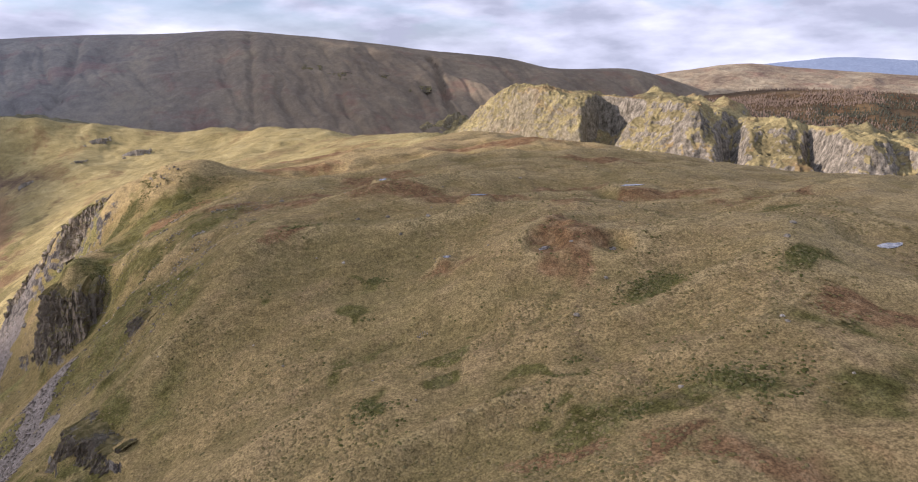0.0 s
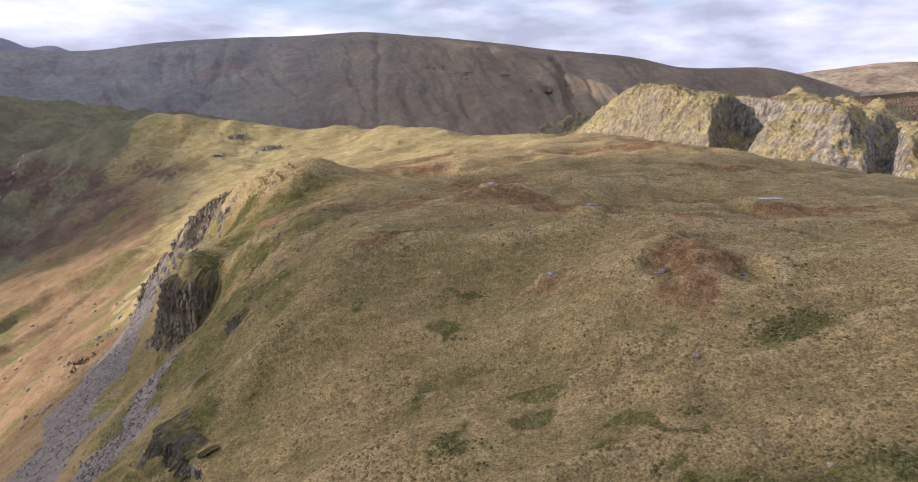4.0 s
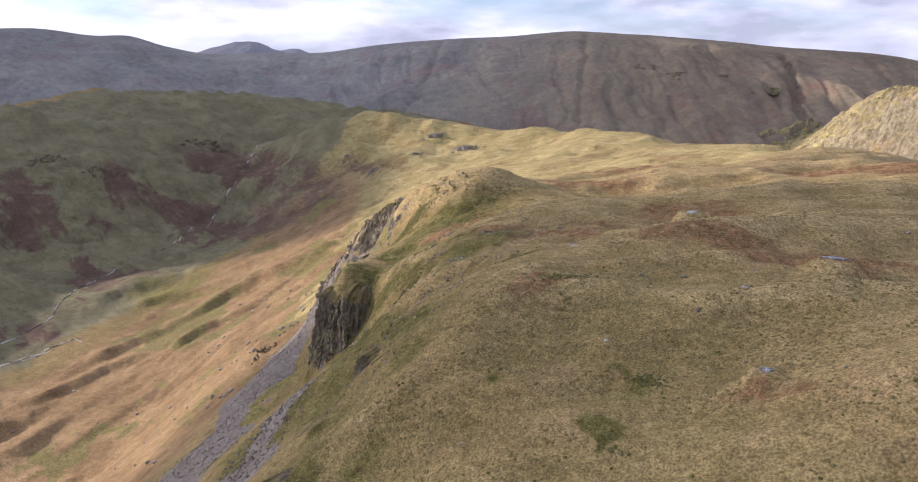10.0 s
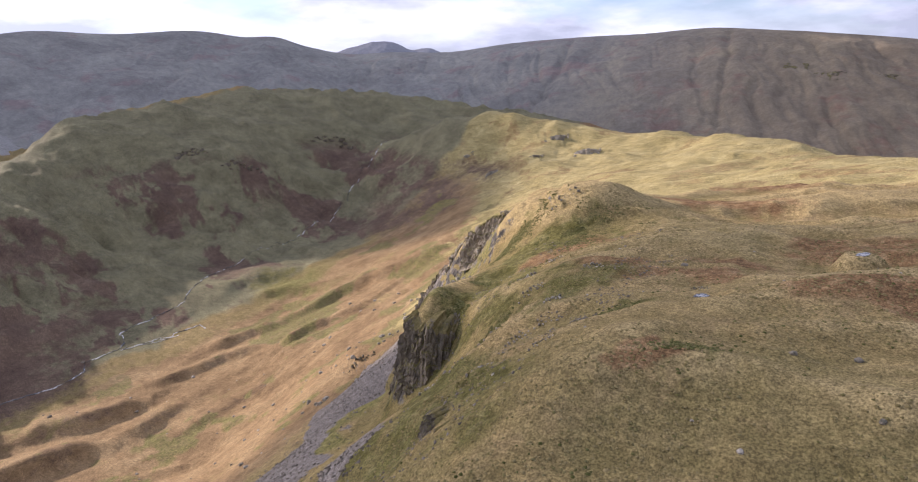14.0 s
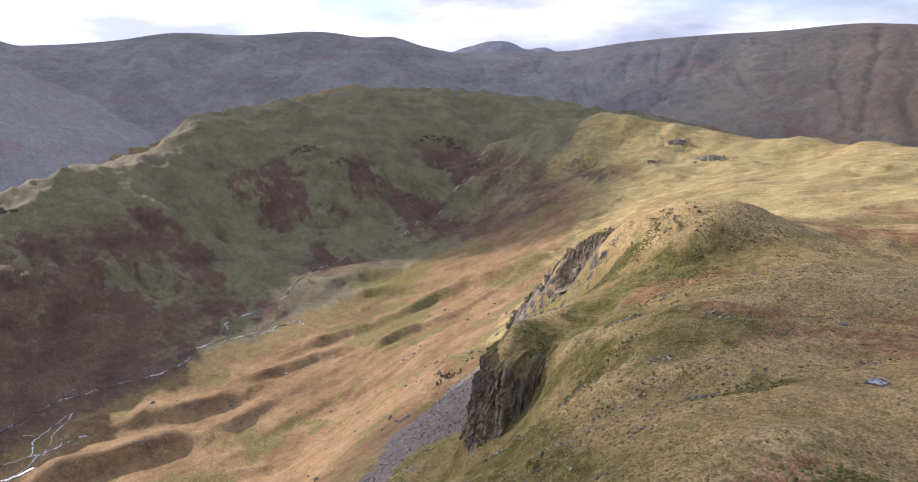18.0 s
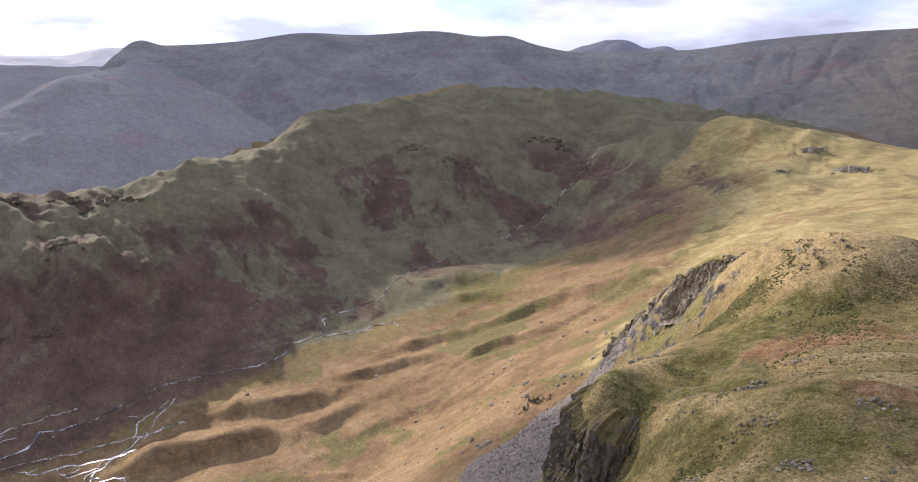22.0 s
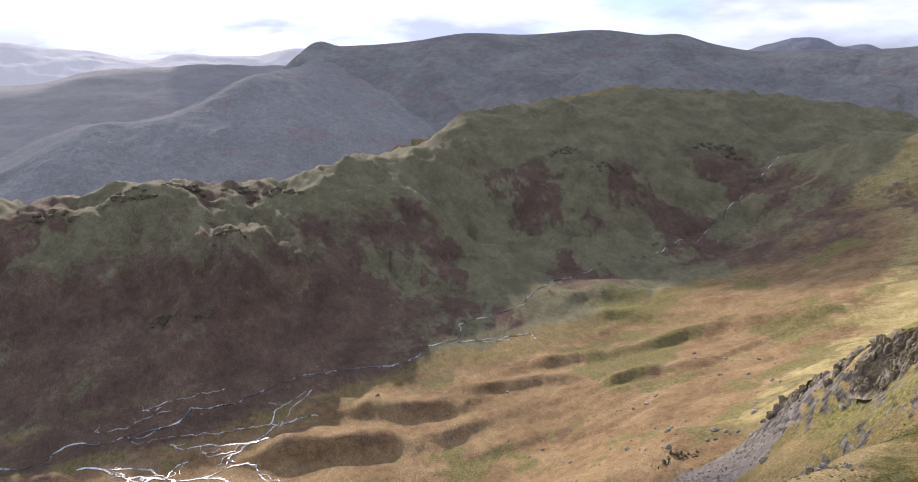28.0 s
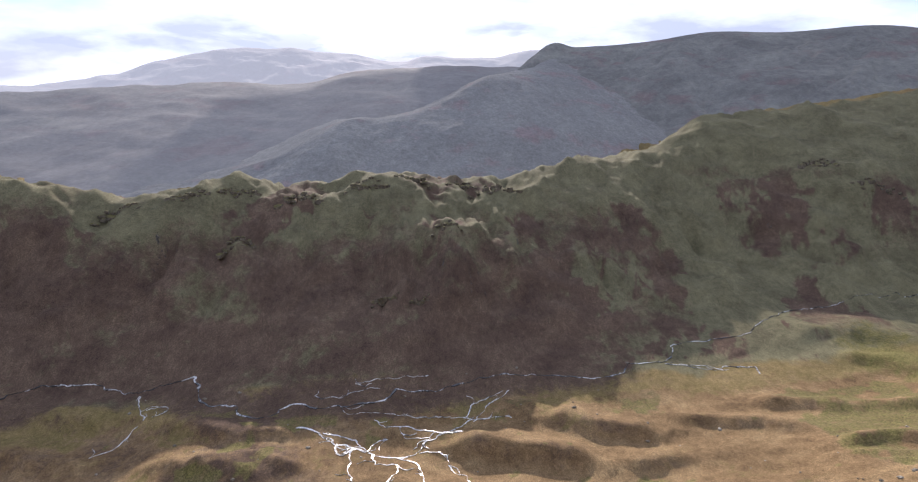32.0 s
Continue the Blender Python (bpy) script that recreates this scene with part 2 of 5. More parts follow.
def ground_material():
    k = Nodes("moor_ground")
    wide, mid, fine, grain = k.noise(60, 5), k.noise(7, 6, 0.6), k.noise(1.3, 5, 0.65), k.noise(0.32, 3, 0.7)
    edge = k.math("SUBTRACT", k.noise(5, 6, 0.7), 0.5)

    def mask(key, a=0.35, b=0.6, wobble=0.9):
        return k.step(k.math("ADD", k.layer(key), k.math("MULTIPLY", edge, wobble)), a, b)

    col = k.ramp(k.math("ADD", k.math("MULTIPLY", wide, 0.5), k.math("MULTIPLY", mid, 0.5)),
                 (0.36, (0.202, 0.150, 0.061)), (0.48, (0.264, 0.194, 0.083)), (0.60, (0.322, 0.234, 0.107)))
    tuft = k.step(k.noise(1.0, 4, 0.7), 0.56, 0.62)
    col = k.mix(k.math("MULTIPLY", tuft, 0.30), col, (0.125, 0.112, 0.042))
    col = k.mix(k.step(k.noise(38, 4, 0.6, (0.7, 1, 1)), 0.46, 0.62, 0.0, 0.45), col, (0.185, 0.154, 0.062))
    tan = k.step(k.noise(11, 5, 0.65), 0.5, 0.66)
    col = k.mix(k.math("MULTIPLY", tan, 0.35), col, (0.270, 0.190, 0.100))
    soft = k.math("ADD", k.math("MULTIPLY", k.noise(32, 5, 0.6), 0.65), k.math("MULTIPLY", mid, 0.35))
    # paler on swells, darker in hollows; brighter light of the far moor painted in
    col = k.mix(k.step(k.math("ADD", k.layer("swell_and_light"), k.math("MULTIPLY", edge, 0.5)), 0.52, 0.90, 0.0, 0.65), col, (0.355, 0.270, 0.128))
    col = k.mix(k.step(k.math("ADD", k.layer("swell_and_light"), k.math("MULTIPLY", edge, 0.5)), 0.46, 0.12, 0.0, 0.55), col, (0.150, 0.124, 0.046))
    tawny = k.ramp(soft, (0.35, (0.150, 0.097, 0.048)), (0.5, (0.246, 0.162, 0.080)), (0.66, (0.335, 0.236, 0.120)))
    col = k.mix(mask("tawny"), col, tawny)
    # gold grass, its colour raised further where the ridge lies in sun
    flow = k.math("ADD", k.math("MULTIPLY", soft, 0.55), k.math("MULTIPLY", k.noise(9, 6, 0.68, (0.5, 1, 1.6)), 0.45))
    sunlit_gold = k.ramp(flow, (0.36, (0.215, 0.172, 0.068)), (0.5, (0.325, 0.262, 0.112)), (0.64, (0.440, 0.362, 0.168)))
    col = k.mix(mask("sunlit_gold"), col, sunlit_gold)
    rust = k.ramp(k.noise(2.5, 5, 0.65), (0.34, (0.130, 0.078, 0.037)), (0.52, (0.215, 0.128, 0.060)), (0.66, (0.290, 0.195, 0.098)))
    col = k.mix(mask("rust", 0.22, 0.72, 1.0), col, rust)
    # heath cover of the far valley side, with its shade put into the tone
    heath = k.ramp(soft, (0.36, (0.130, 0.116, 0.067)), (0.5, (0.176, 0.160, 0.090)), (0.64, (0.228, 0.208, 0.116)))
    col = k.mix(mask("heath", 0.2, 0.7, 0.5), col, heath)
    # bracken colour; its layer also holds painted shade
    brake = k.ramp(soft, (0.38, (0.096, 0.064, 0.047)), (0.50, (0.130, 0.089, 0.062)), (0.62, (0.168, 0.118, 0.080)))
    col = k.mix(mask("bracken_and_shade", 0.10, 0.95, 1.5), col, brake)
    green = k.ramp(k.noise(3.0, 5, 0.65), (0.34, (0.074, 0.066, 0.018)), (0.52, (0.118, 0.106, 0.034)), (0.68, (0.185, 0.160, 0.066)))
    col = k.mix(mask("green", 0.25, 0.8, 1.0), col, green)
    moss = k.ramp(fine, (0.36, (0.120, 0.110, 0.034)), (0.6, (0.225, 0.195, 0.072)))
    col = k.mix(mask("moss", 0.25, 0.8, 0.9), col, moss)
    scree = k.ramp(k.noise(1.4, 6, 0.75), (0.34, (0.140, 0.120, 0.100)), (0.5, (0.195, 0.170, 0.144)), (0.66, (0.255, 0.226, 0.192)))
    col = k.mix(mask("scree", 0.4, 0.58, 0.9), col, scree)
    stone = k.ramp(k.noise(2.2, 7, 0.72, (1, 1, 0.45)), (0.36, (0.030, 0.027, 0.024)), (0.5, (0.105, 0.094, 0.080)), (0.66, (0.235, 0.215, 0.180)))
    lean = k.math("SUBTRACT", k.steep(), k.math("MULTIPLY", k.layer("green"), 0.25))
    rocky = k.step(k.math("ADD", k.math("ADD", lean, k.math("MULTIPLY", k.layer("rock"), 0.24)), k.math("MULTIPLY", edge, 0.8)), 0.50, 0.58)
    col = k.mix(rocky, col, stone)
    col = k.mix(k.math("MULTIPLY", k.layer("trod"), k.step(fine, 0.35, 0.65, 0.0, 0.55)), col, (0.135, 0.100, 0.058))
    shade = k.math("MULTIPLY", k.step(grain, 0.32, 0.68, 0.58, 1.42), k.math("MULTIPLY", k.step(k.noise(1.1, 6, 0.75), 0.32, 0.68, 0.74, 1.26), k.step(k.noise(2.6, 6, 0.72, (0.4, 1, 1)), 0.3, 0.7, 0.86, 1.14)))
    tint = k.n.new("ShaderNodeCombineColor")
    for s in tint.inputs:
        k.l.new(shade, s)
    col = k.mix(1.0, col, tint.outputs[0], "MULTIPLY")
    k.bump([(k.noise(4.5, 5, 0.6), 0.3, 0.5), (fine, 0.45, 0.22), (grain, 0.4, 0.08)])
    return k.done(col, 0.95, 0.08)


def fell_material(name, low, mid_tone, high, stone_from=0.30, stone=(0.15, 0.14, 0.125), scale=1.0, haze_glow=None, turf_west=None, crisp=0.24, warm_east=None):
    k = Nodes(name)
    wide, mid, fine = k.noise(170 * scale, 6, 0.6), k.noise(24 * scale, 6, 0.62), k.noise(5 * scale, 5, 0.65)
    col = k.ramp(k.math("ADD", k.math("MULTIPLY", wide, 0.6), k.math("MULTIPLY", mid, 0.4)), (0.38, low), (0.5, mid_tone), (0.62, high))
    red = k.step(k.noise(110 * scale, 6, 0.65, (1, 1, 2)), 0.53, 0.66)
    col = k.mix(k.math("MULTIPLY", red, 0.4), col, (low[0] * 1.35, low[1] * 0.85, low[2] * 0.9))
    dark = k.ramp(k.noise(9 * scale, 7, 0.74, (1, 1, 0.5)), (0.36, tuple(0.30 * c for c in stone)), (0.52, stone), (0.66, tuple(min(0.5, 1.7 * c) for c in stone)))
    rocky = k.step(k.math("ADD", k.steep(), k.math("MULTIPLY", k.math("SUBTRACT", k.noise(30 * scale, 7, 0.7), 0.5), 0.7)), stone_from, stone_from + 0.12)
    if turf_west:
        sep = k.n.new("ShaderNodeSeparateXYZ")
        k.l.new(k.place, sep.inputs[0])
        rocky = k.math("MULTIPLY", rocky, k.step(sep.outputs["X"], turf_west[0], turf_west[1], 0.6, 1.0))
    col = k.mix(rocky, col, dark)
    # the west keeps the pale haze tone, the east is warmed to brown
    if warm_east:
        across = k.n.new("ShaderNodeSeparateXYZ")
        k.l.new(k.place, across.inputs[0])
        part_east = k.step(k.math("ADD", across.outputs["X"], k.math("MULTIPLY", wide, 500.0)), warm_east[0], warm_east[1])
        col = k.mix(part_east, col, k.mix(1.0, col, (0.90, 0.74, 0.56), "MULTIPLY"))
    shade = k.math("MULTIPLY", k.step(fine, 0.28, 0.72, 1 - crisp, 1 + crisp), k.step(k.noise(13 * scale, 5, 0.7), 0.3, 0.7, 1 - 0.7 * crisp, 1 + 0.7 * crisp))
    tint = k.n.new("ShaderNodeCombineColor")
    for s in tint.inputs:
        k.l.new(shade, s)
    col = k.mix(1.0, col, tint.outputs[0], "MULTIPLY")
    k.bump([(mid, 0.5, 3.0 * scale), (fine, 0.5, 0.8 * scale)])
    # emission stands in for the haze in front of far hills
    if haze_glow:
        k.bsdf.inputs["Emission Color"].default_value, k.bsdf.inputs["Emission Strength"].default_value = (*haze_glow, 1), 1.0
    return k.done(col, 0.95, 0.08)


def rock_material(name="crag_rock", lift=1.0):
    k = Nodes(name)
    streak = k.noise(1.6, 8, 0.72, (1, 1, 0.35), 0.6)
    col = k.ramp(streak, *[(at, tuple(min(0.5, lift * q) for q in c)) for at, c in ((0.30, (0.050, 0.040, 0.028)), (0.44, (0.125, 0.102, 0.072)), (0.58, (0.210, 0.175, 0.126)), (0.70, (0.370, 0.320, 0.235)))])
    turf = k.step(k.math("ADD", k.math("SUBTRACT", 1.0, k.steep()), k.math("MULTIPLY", k.math("SUBTRACT", k.noise(2.2, 6, 0.7), 0.5), 1.1)), 0.62, 0.84)
    col = k.mix(turf, col, k.ramp(k.noise(0.9, 4), (0.35, (0.080, 0.075, 0.022)), (0.6, (0.185, 0.155, 0.055))))
    col = k.mix(k.math("MULTIPLY", k.step(k.noise(0.5, 4, 0.7), 0.58, 0.68), 0.5), col, (0.30, 0.29, 0.25))
    k.bump([(streak, 1.0, 0.9), (k.noise(0.5, 5, 0.7), 0.8, 0.2)])
    return k.done(col, 0.88, 0.25)


def stone_material():
    k = Nodes("loose_stone")
    info = k.n.new("ShaderNodeNewGeometry")
    col = k.ramp(info.outputs["Random Per Island"], (0.0, (0.150, 0.122, 0.090)), (0.7, (0.225, 0.188, 0.142)), (1.0, (0.330, 0.285, 0.220)))
    col = k.mix(k.math("MULTIPLY", k.noise(0.3, 4, 0.7), 0.7), col, (0.06, 0.055, 0.05))
    k.bump([(k.noise(0.25, 5, 0.7), 0.8, 0.08)])
    return k.done(col, 0.9, 0.2)


def boulder_material():
    k = Nodes("boulder_stone")
    info = k.n.new("ShaderNodeObjectInfo")
    col = k.ramp(info.outputs["Random"], (0.0, (0.205, 0.176, 0.132)), (0.6, (0.325, 0.284, 0.216)), (1.0, (0.480, 0.428, 0.340)))
    col = k.mix(k.step(k.noise(0.5, 5, 0.7), 0.45, 0.65), col, (0.115, 0.108, 0.080))
    k.bump([(k.noise(0.35, 6, 0.7), 0.9, 0.12)])
    return k.done(col, 0.9, 0.2)


def tussock_material():
    k = Nodes("tussock_grass")
    info = k.n.new("ShaderNodeNewGeometry")
    col = k.ramp(info.outputs["Random Per Island"], (0.0, (0.185, 0.145, 0.056)), (0.35, (0.250, 0.195, 0.085)), (0.7, (0.320, 0.248, 0.116)), (1.0, (0.150, 0.132, 0.044)))
    col = k.mix(k.math("MULTIPLY", k.noise(0.12, 3, 0.7), 0.5), col, (0.10, 0.085, 0.04))
    k.bump([(k.noise(0.08, 3, 0.7), 0.9, 0.05)])
    return k.done(col, 0.95, 0.05)


def rush_material():
    k = Nodes("rush_green")
    info = k.n.new("ShaderNodeNewGeometry")
    col = k.ramp(info.outputs["Random Per Island"], (0.0, (0.070, 0.072, 0.022)), (0.6, (0.125, 0.122, 0.042)), (1.0, (0.190, 0.160, 0.075)))
    k.bump([(k.noise(0.1, 3, 0.7), 0.9, 0.05)])
    return k.done(col, 0.95, 0.05)


def water_material(name, tone, rough, run=1.7, a=0.40, b=0.58):
    k = Nodes(name)
    # pale flecks in the base colour stand in for the sky's reflection
    glint = k.math("MULTIPLY", k.step(k.noise(run, 5, 0.7), a, b), k.step(k.noise(1.2, 4, 0.7), 0.30, 0.55))
    col = k.mix(glint, tuple(0.07 * c for c in tone), tone)
    k.bump([(k.noise(0.8, 4, 0.6), 0.35, 0.08)])
    return k.done(col, rough, 0.45)


def tree_material(name, a, b):
    k = Nodes(name)
    info = k.n.new("ShaderNodeNewGeometry")
    col = k.ramp(info.outputs["Random Per Island"], (0.0, a), (1.0, b))
    col = k.mix(k.math("MULTIPLY", k.noise(2.0, 3), 0.4), col, tuple(0.5 * c for c in a))
    return k.done(col, 0.95, 0.05)


def cloud_material(name, thick):
    k = Nodes(name)
    col = k.ramp(k.noise(90, 5), (0.3, (0.72, 0.74, 0.78)), (0.7, (0.9, 0.9, 0.9)))
    # thin cloud: part of the light passes
    clear, both = k.n.new("ShaderNodeBsdfTransparent"), k.n.new("ShaderNodeMixShader")
    both.inputs[0].default_value = thick
    out = k.n["Material Output"]
    k.l.new(clear.outputs[0], both.inputs[1])
    k.l.new(k.bsdf.outputs[0], both.inputs[2])
    k.l.new(both.outputs[0], out.inputs["Surface"])
    return k.done(col, 1.0, 0.0)


GRASS = ground_material()
# distance haze is mixed into the pale grey of fell and spur
FELL = fell_material("hazy_fell_grass", (0.190, 0.184, 0.170), (0.245, 0.240, 0.218), (0.310, 0.305, 0.265), 0.44, (0.17, 0.165, 0.155), 1.0, None, None, 0.10, (-900, 250))
CRAGGY = fell_material("craggy_turf", (0.165, 0.136, 0.066), (0.265, 0.220, 0.104), (0.370, 0.310, 0.144), 0.40, (0.205, 0.182, 0.142), 0.7, None, (280, 480), 0.30)
SPUR = fell_material("hazy_spur_heath", (0.255, 0.250, 0.235), (0.290, 0.284, 0.264), (0.325, 0.318, 0.292), 0.70, (0.20, 0.19, 0.16), 1.0, None, None, 0.15)
HEATH = fell_material("heath", (0.190, 0.138, 0.098), (0.300, 0.238, 0.155), (0.410, 0.345, 0.230), 0.5, (0.2, 0.19, 0.17), 1.3)
WOODLAND = fell_material("woodland_floor", (0.075, 0.055, 0.030), (0.120, 0.080, 0.042), (0.170, 0.120, 0.060), 0.6, (0.14, 0.13, 0.11))
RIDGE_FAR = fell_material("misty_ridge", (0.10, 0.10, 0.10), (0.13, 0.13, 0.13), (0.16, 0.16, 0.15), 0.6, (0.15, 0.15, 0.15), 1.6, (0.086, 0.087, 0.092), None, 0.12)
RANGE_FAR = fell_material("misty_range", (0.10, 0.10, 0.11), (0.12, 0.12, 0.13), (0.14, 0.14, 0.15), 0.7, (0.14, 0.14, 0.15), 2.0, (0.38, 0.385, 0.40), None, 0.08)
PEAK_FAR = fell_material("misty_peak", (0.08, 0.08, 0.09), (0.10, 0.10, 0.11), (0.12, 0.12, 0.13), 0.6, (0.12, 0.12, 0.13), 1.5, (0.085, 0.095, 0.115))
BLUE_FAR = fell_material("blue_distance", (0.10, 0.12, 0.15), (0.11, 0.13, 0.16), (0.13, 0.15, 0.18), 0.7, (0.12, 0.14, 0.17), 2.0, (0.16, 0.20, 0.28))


def turf_material():
    k = Nodes("ledge_turf")
    col = k.ramp(k.noise(1.4, 5, 0.65), (0.36, (0.110, 0.096, 0.038)), (0.52, (0.188, 0.154, 0.066)), (0.66, (0.280, 0.224, 0.104)))
    bare = k.math("MULTIPLY", k.step(k.noise(4.5, 6, 0.7), 0.55, 0.60), 0.85)
    col = k.mix(bare, col, k.ramp(k.noise(1.2, 6, 0.75), (0.35, (0.045, 0.039, 0.031)), (0.5, (0.140, 0.122, 0.096)), (0.65, (0.300, 0.265, 0.205))))
    k.bump([(k.noise(3.0, 6, 0.65), 0.8, 1.2), (k.noise(0.5, 5, 0.7), 0.9, 0.3)])
    return k.done(col, 0.95, 0.05)


TURF = turf_material()
# crag rock brightened for the sunlit look of the rib
RIB_ROCK = rock_material("sunlit_rib_rock", 1.7)
ROCK, STONE, BOULDER, TUSSOCK, RUSH = rock_material(), stone_material(), boulder_material(), tussock_material(), rush_material()
BECK_WATER, BRIGHT_WATER, POOL_WATER = water_material("beck_water", (0.80, 0.79, 0.76), 0.25, 16.0, 0.48, 0.60), water_material("sky_glint_water", (0.90, 0.89, 0.86), 0.25, 7.0, 0.36, 0.52), water_material("pool_water", (0.42, 0.40, 0.37), 0.10)
LARCH, SPRUCE = tree_material("larch_russet", (0.19, 0.140, 0.105), (0.25, 0.190, 0.145)), tree_material("spruce_green", (0.065, 0.068, 0.050), (0.095, 0.095, 0.066))
THIN_CLOUD, CLOUD = cloud_material("thin_cloud", 0.46), cloud_material("grey_cloud", 0.62)

# ---------------------------------------------------------------- the land
# Lines of the landforms, in metres: x, y, height.
PLATEAU = [(46, 75, 212), (2, 88, 204), (30, 114, 217), (52, 104, 217), (68, 101, 219), (15, 126, 212), (12, 134, 212), (5, 140, 211),
           (-3, 166, 215), (-22, 180, 211), (2, 191, 217), (5, 206, 214), (59, 181, 215), (78, 180, 216), (54, 217, 218), (-46, 211, 206), (-25, 148, 212)]
PLATEAU_EDGE = [(-30, 481, 197), (28, 442, 204), (64, 418, 206), (94, 381, 207), (100, 328, 209), (116, 312, 210), (135, 304, 207),
                (155, 283, 205), (171, 262, 205), (183, 241, 207), (201, 212, 211), (215, 150, 213), (220, 60, 213)]
RIDGE_BEHIND = [(120, 60, 216), (150, 150, 215), (60, 20, 212), (40, -60, 208), (60, -200, 200), (100, -450, 180), (150, -900, 150)]
VALLEY_SHOULDER = [(10, 101, 205), (-20, 119, 202), (-17, 100, 198), (-18, 136, 205), (-34, 139, 204), (-41, 164, 203), (-50, 139, 192), (-55, 149, 190),
                   (-10, 60, 195), (-20, 0, 190), (-15, -100, 180), (0, -300, 165)]
KNOLL = [(-44, 239, 208), (-58, 248, 206), (-68, 247, 207), (-73, 256, 213), (-62, 256, 214), (-86, 262, 208), (-98, 260, 201), (-53, 275, 208), (-82, 222, 194), (-20, 271, 207)]
CRAG_TOP = [(-91, 193, 186), (-92.8, 199, 187.5), (-96, 210.6, 184.5), (-100.8, 228, 181), (-107, 250, 175.5), (-83.5, 193.5, 189), (-85, 201, 191.5), (-86, 213, 192), (-94.4, 234, 187.6), (-98, 252, 188)]
GULLY = [(-79.6, 190, 178.5), (-77.8, 193.6, 185), (-78.8, 199.8, 190), (-77.3, 204, 191.5), (-81, 217, 191.5), (-88, 231, 190), (-71, 193, 193), (-65, 201, 197.5), (-47, 176, 204)]
CRAG_FOOT = [(-122, 252, 160), (-113, 240, 162), (-110, 220, 157), (-107, 208, 160), (-99, 196, 161.5), (-91.5, 186, 166), (-86, 184.5, 171), (-84, 176, 166), (-58, 142, 183), (-63, 131, 179)]
RIB = [(-92, 269, 205), (-102, 273, 199.5), (-112, 277, 193.5), (-124.7, 282, 185.5), (-132.4, 285, 178), (-147, 291, 162.5), (-161, 296.5, 147)]
RIB_SIDE = [(-121.5, 273, 173), (-127, 267, 164), (-132, 261, 156), (-138, 268, 152), (-150, 276, 144), (-160, 285, 136), (-138, 254, 142)]
SLOPE_FOOT = [(-83, 155, 170), (-87, 147, 165), (-113, 187, 151), (-118, 200, 149), (-80, 100, 160), (-75, 0, 150), (-70, -150, 140)]
SCREE = [(-134, 235, 128), (-154, 243, 125), (-133, 250, 146), (-171, 300, 128), (-205, 300, 112), (-200, 232, 90), (-272, 245, 47), (-201, 200, 84), (-209, 314, 106)]
TERRACE = [(-307, 348, 68), (-310, 317, 50), (-394, 418, 44), (-422, 481, 48), (-363, 255, 35), (-372, 271, 34), (-340, 200, 36), (-300, 150, 44), (-280, 60, 42), (-330, 30, 34), (-300, -150, 40)]
STREAM = [(-451, -137, 25), (-486, -109, 26), (-484, -34, 27), (-455, -8, 28), (-422, 26, 28), (-444, 57, 29), (-442, 119, 30), (-455, 159, 31), (-470, 234, 32),
          (-466, 295, 34), (-487, 335, 36), (-492, 353, 37), (-503, 403, 40), (-530, 440, 42), (-548, 500, 44)]
BECK = [(-555, 545, 47), (-558, 610, 52), (-572, 682, 62), (-592, 745, 78), (-622, 825, 104), (-648, 920, 130), (-680, 1000, 150)]
LEFT_CREST = [(-560, -420, 150), (-637, -224, 144), (-676, -174, 139), (-683, -126, 131), (-709, -83, 131), (-726, -41, 134), (-733, -11, 127), (-738, 49, 127),
              (-746, 72, 135), (-753, 126, 136), (-758, 163, 123), (-761, 189, 133), (-768, 256, 129), (-797, 334, 132), (-816, 377, 133), (-839, 433, 137), (-873, 483, 149),
              (-913, 540, 171), (-940, 599, 182), (-950, 708, 192), (-962, 826, 200), (-965, 895, 206), (-915, 967, 202), (-827, 1036, 193), (-710, 1064, 180)]
LEFT_FACE = [(-661, 183, 98), (-617, 170, 112), (-554, 132, 76), (-531, 136, 68), (-566, 120, 62), (-655, 294, 97), (-619, 426, 60), (-600, 20, 84), (-590, -80, 80), (-560, -180, 84),
             (-520, 40, 50), (-540, 230, 50), (-560, 330, 50)]
LEFT_BACK = [(-760, -480, 60), (-880, -150, 30), (-950, 100, 25), (-1000, 300, 40), (-1060, 480, 70), (-1120, 700, 130), (-1180, 950, 170)]
HEADWALL = [(-723, 684, 123), (-705, 635, 121), (-750, 830, 157), (-653, 938, 131), (-630, 859, 125), (-640, 560, 70), (-700, 520, 92), (-750, 440, 100), (-850, 640, 165), (-905, 696, 186)]
MOOR = [(-880, 931, 193), (-700, 1180, 175), (-500, 1150, 165), (-900, 1250, 170), (-1100, 1300, 150)]
SUNNY_CREST = [(-560, 870, 160), (-507, 844, 176), (-446, 834, 181), (-386, 820, 182), (-323, 827, 180), (-273, 825, 176), (-210, 824, 173), (-168, 803, 179),
               (-111, 763, 185), (-70, 749, 180), (-37, 651, 186), (14, 533, 197), (44, 491, 201)]
SUNNY_FACE = [(-453, 748, 119), (-388, 786, 143), (-332, 737, 145), (-241, 730, 152), (-283, 780, 155), (-159, 734, 163), (-210, 560, 150), (-229, 496, 132), (-94, 543, 173), (-48, 550, 180),
              (-18, 392, 194), (-60, 330, 196), (-110, 330, 170), (-163, 398, 150), (-260, 420, 96), (-340, 520, 84), (-400, 640, 88), (-480, 640, 66)]
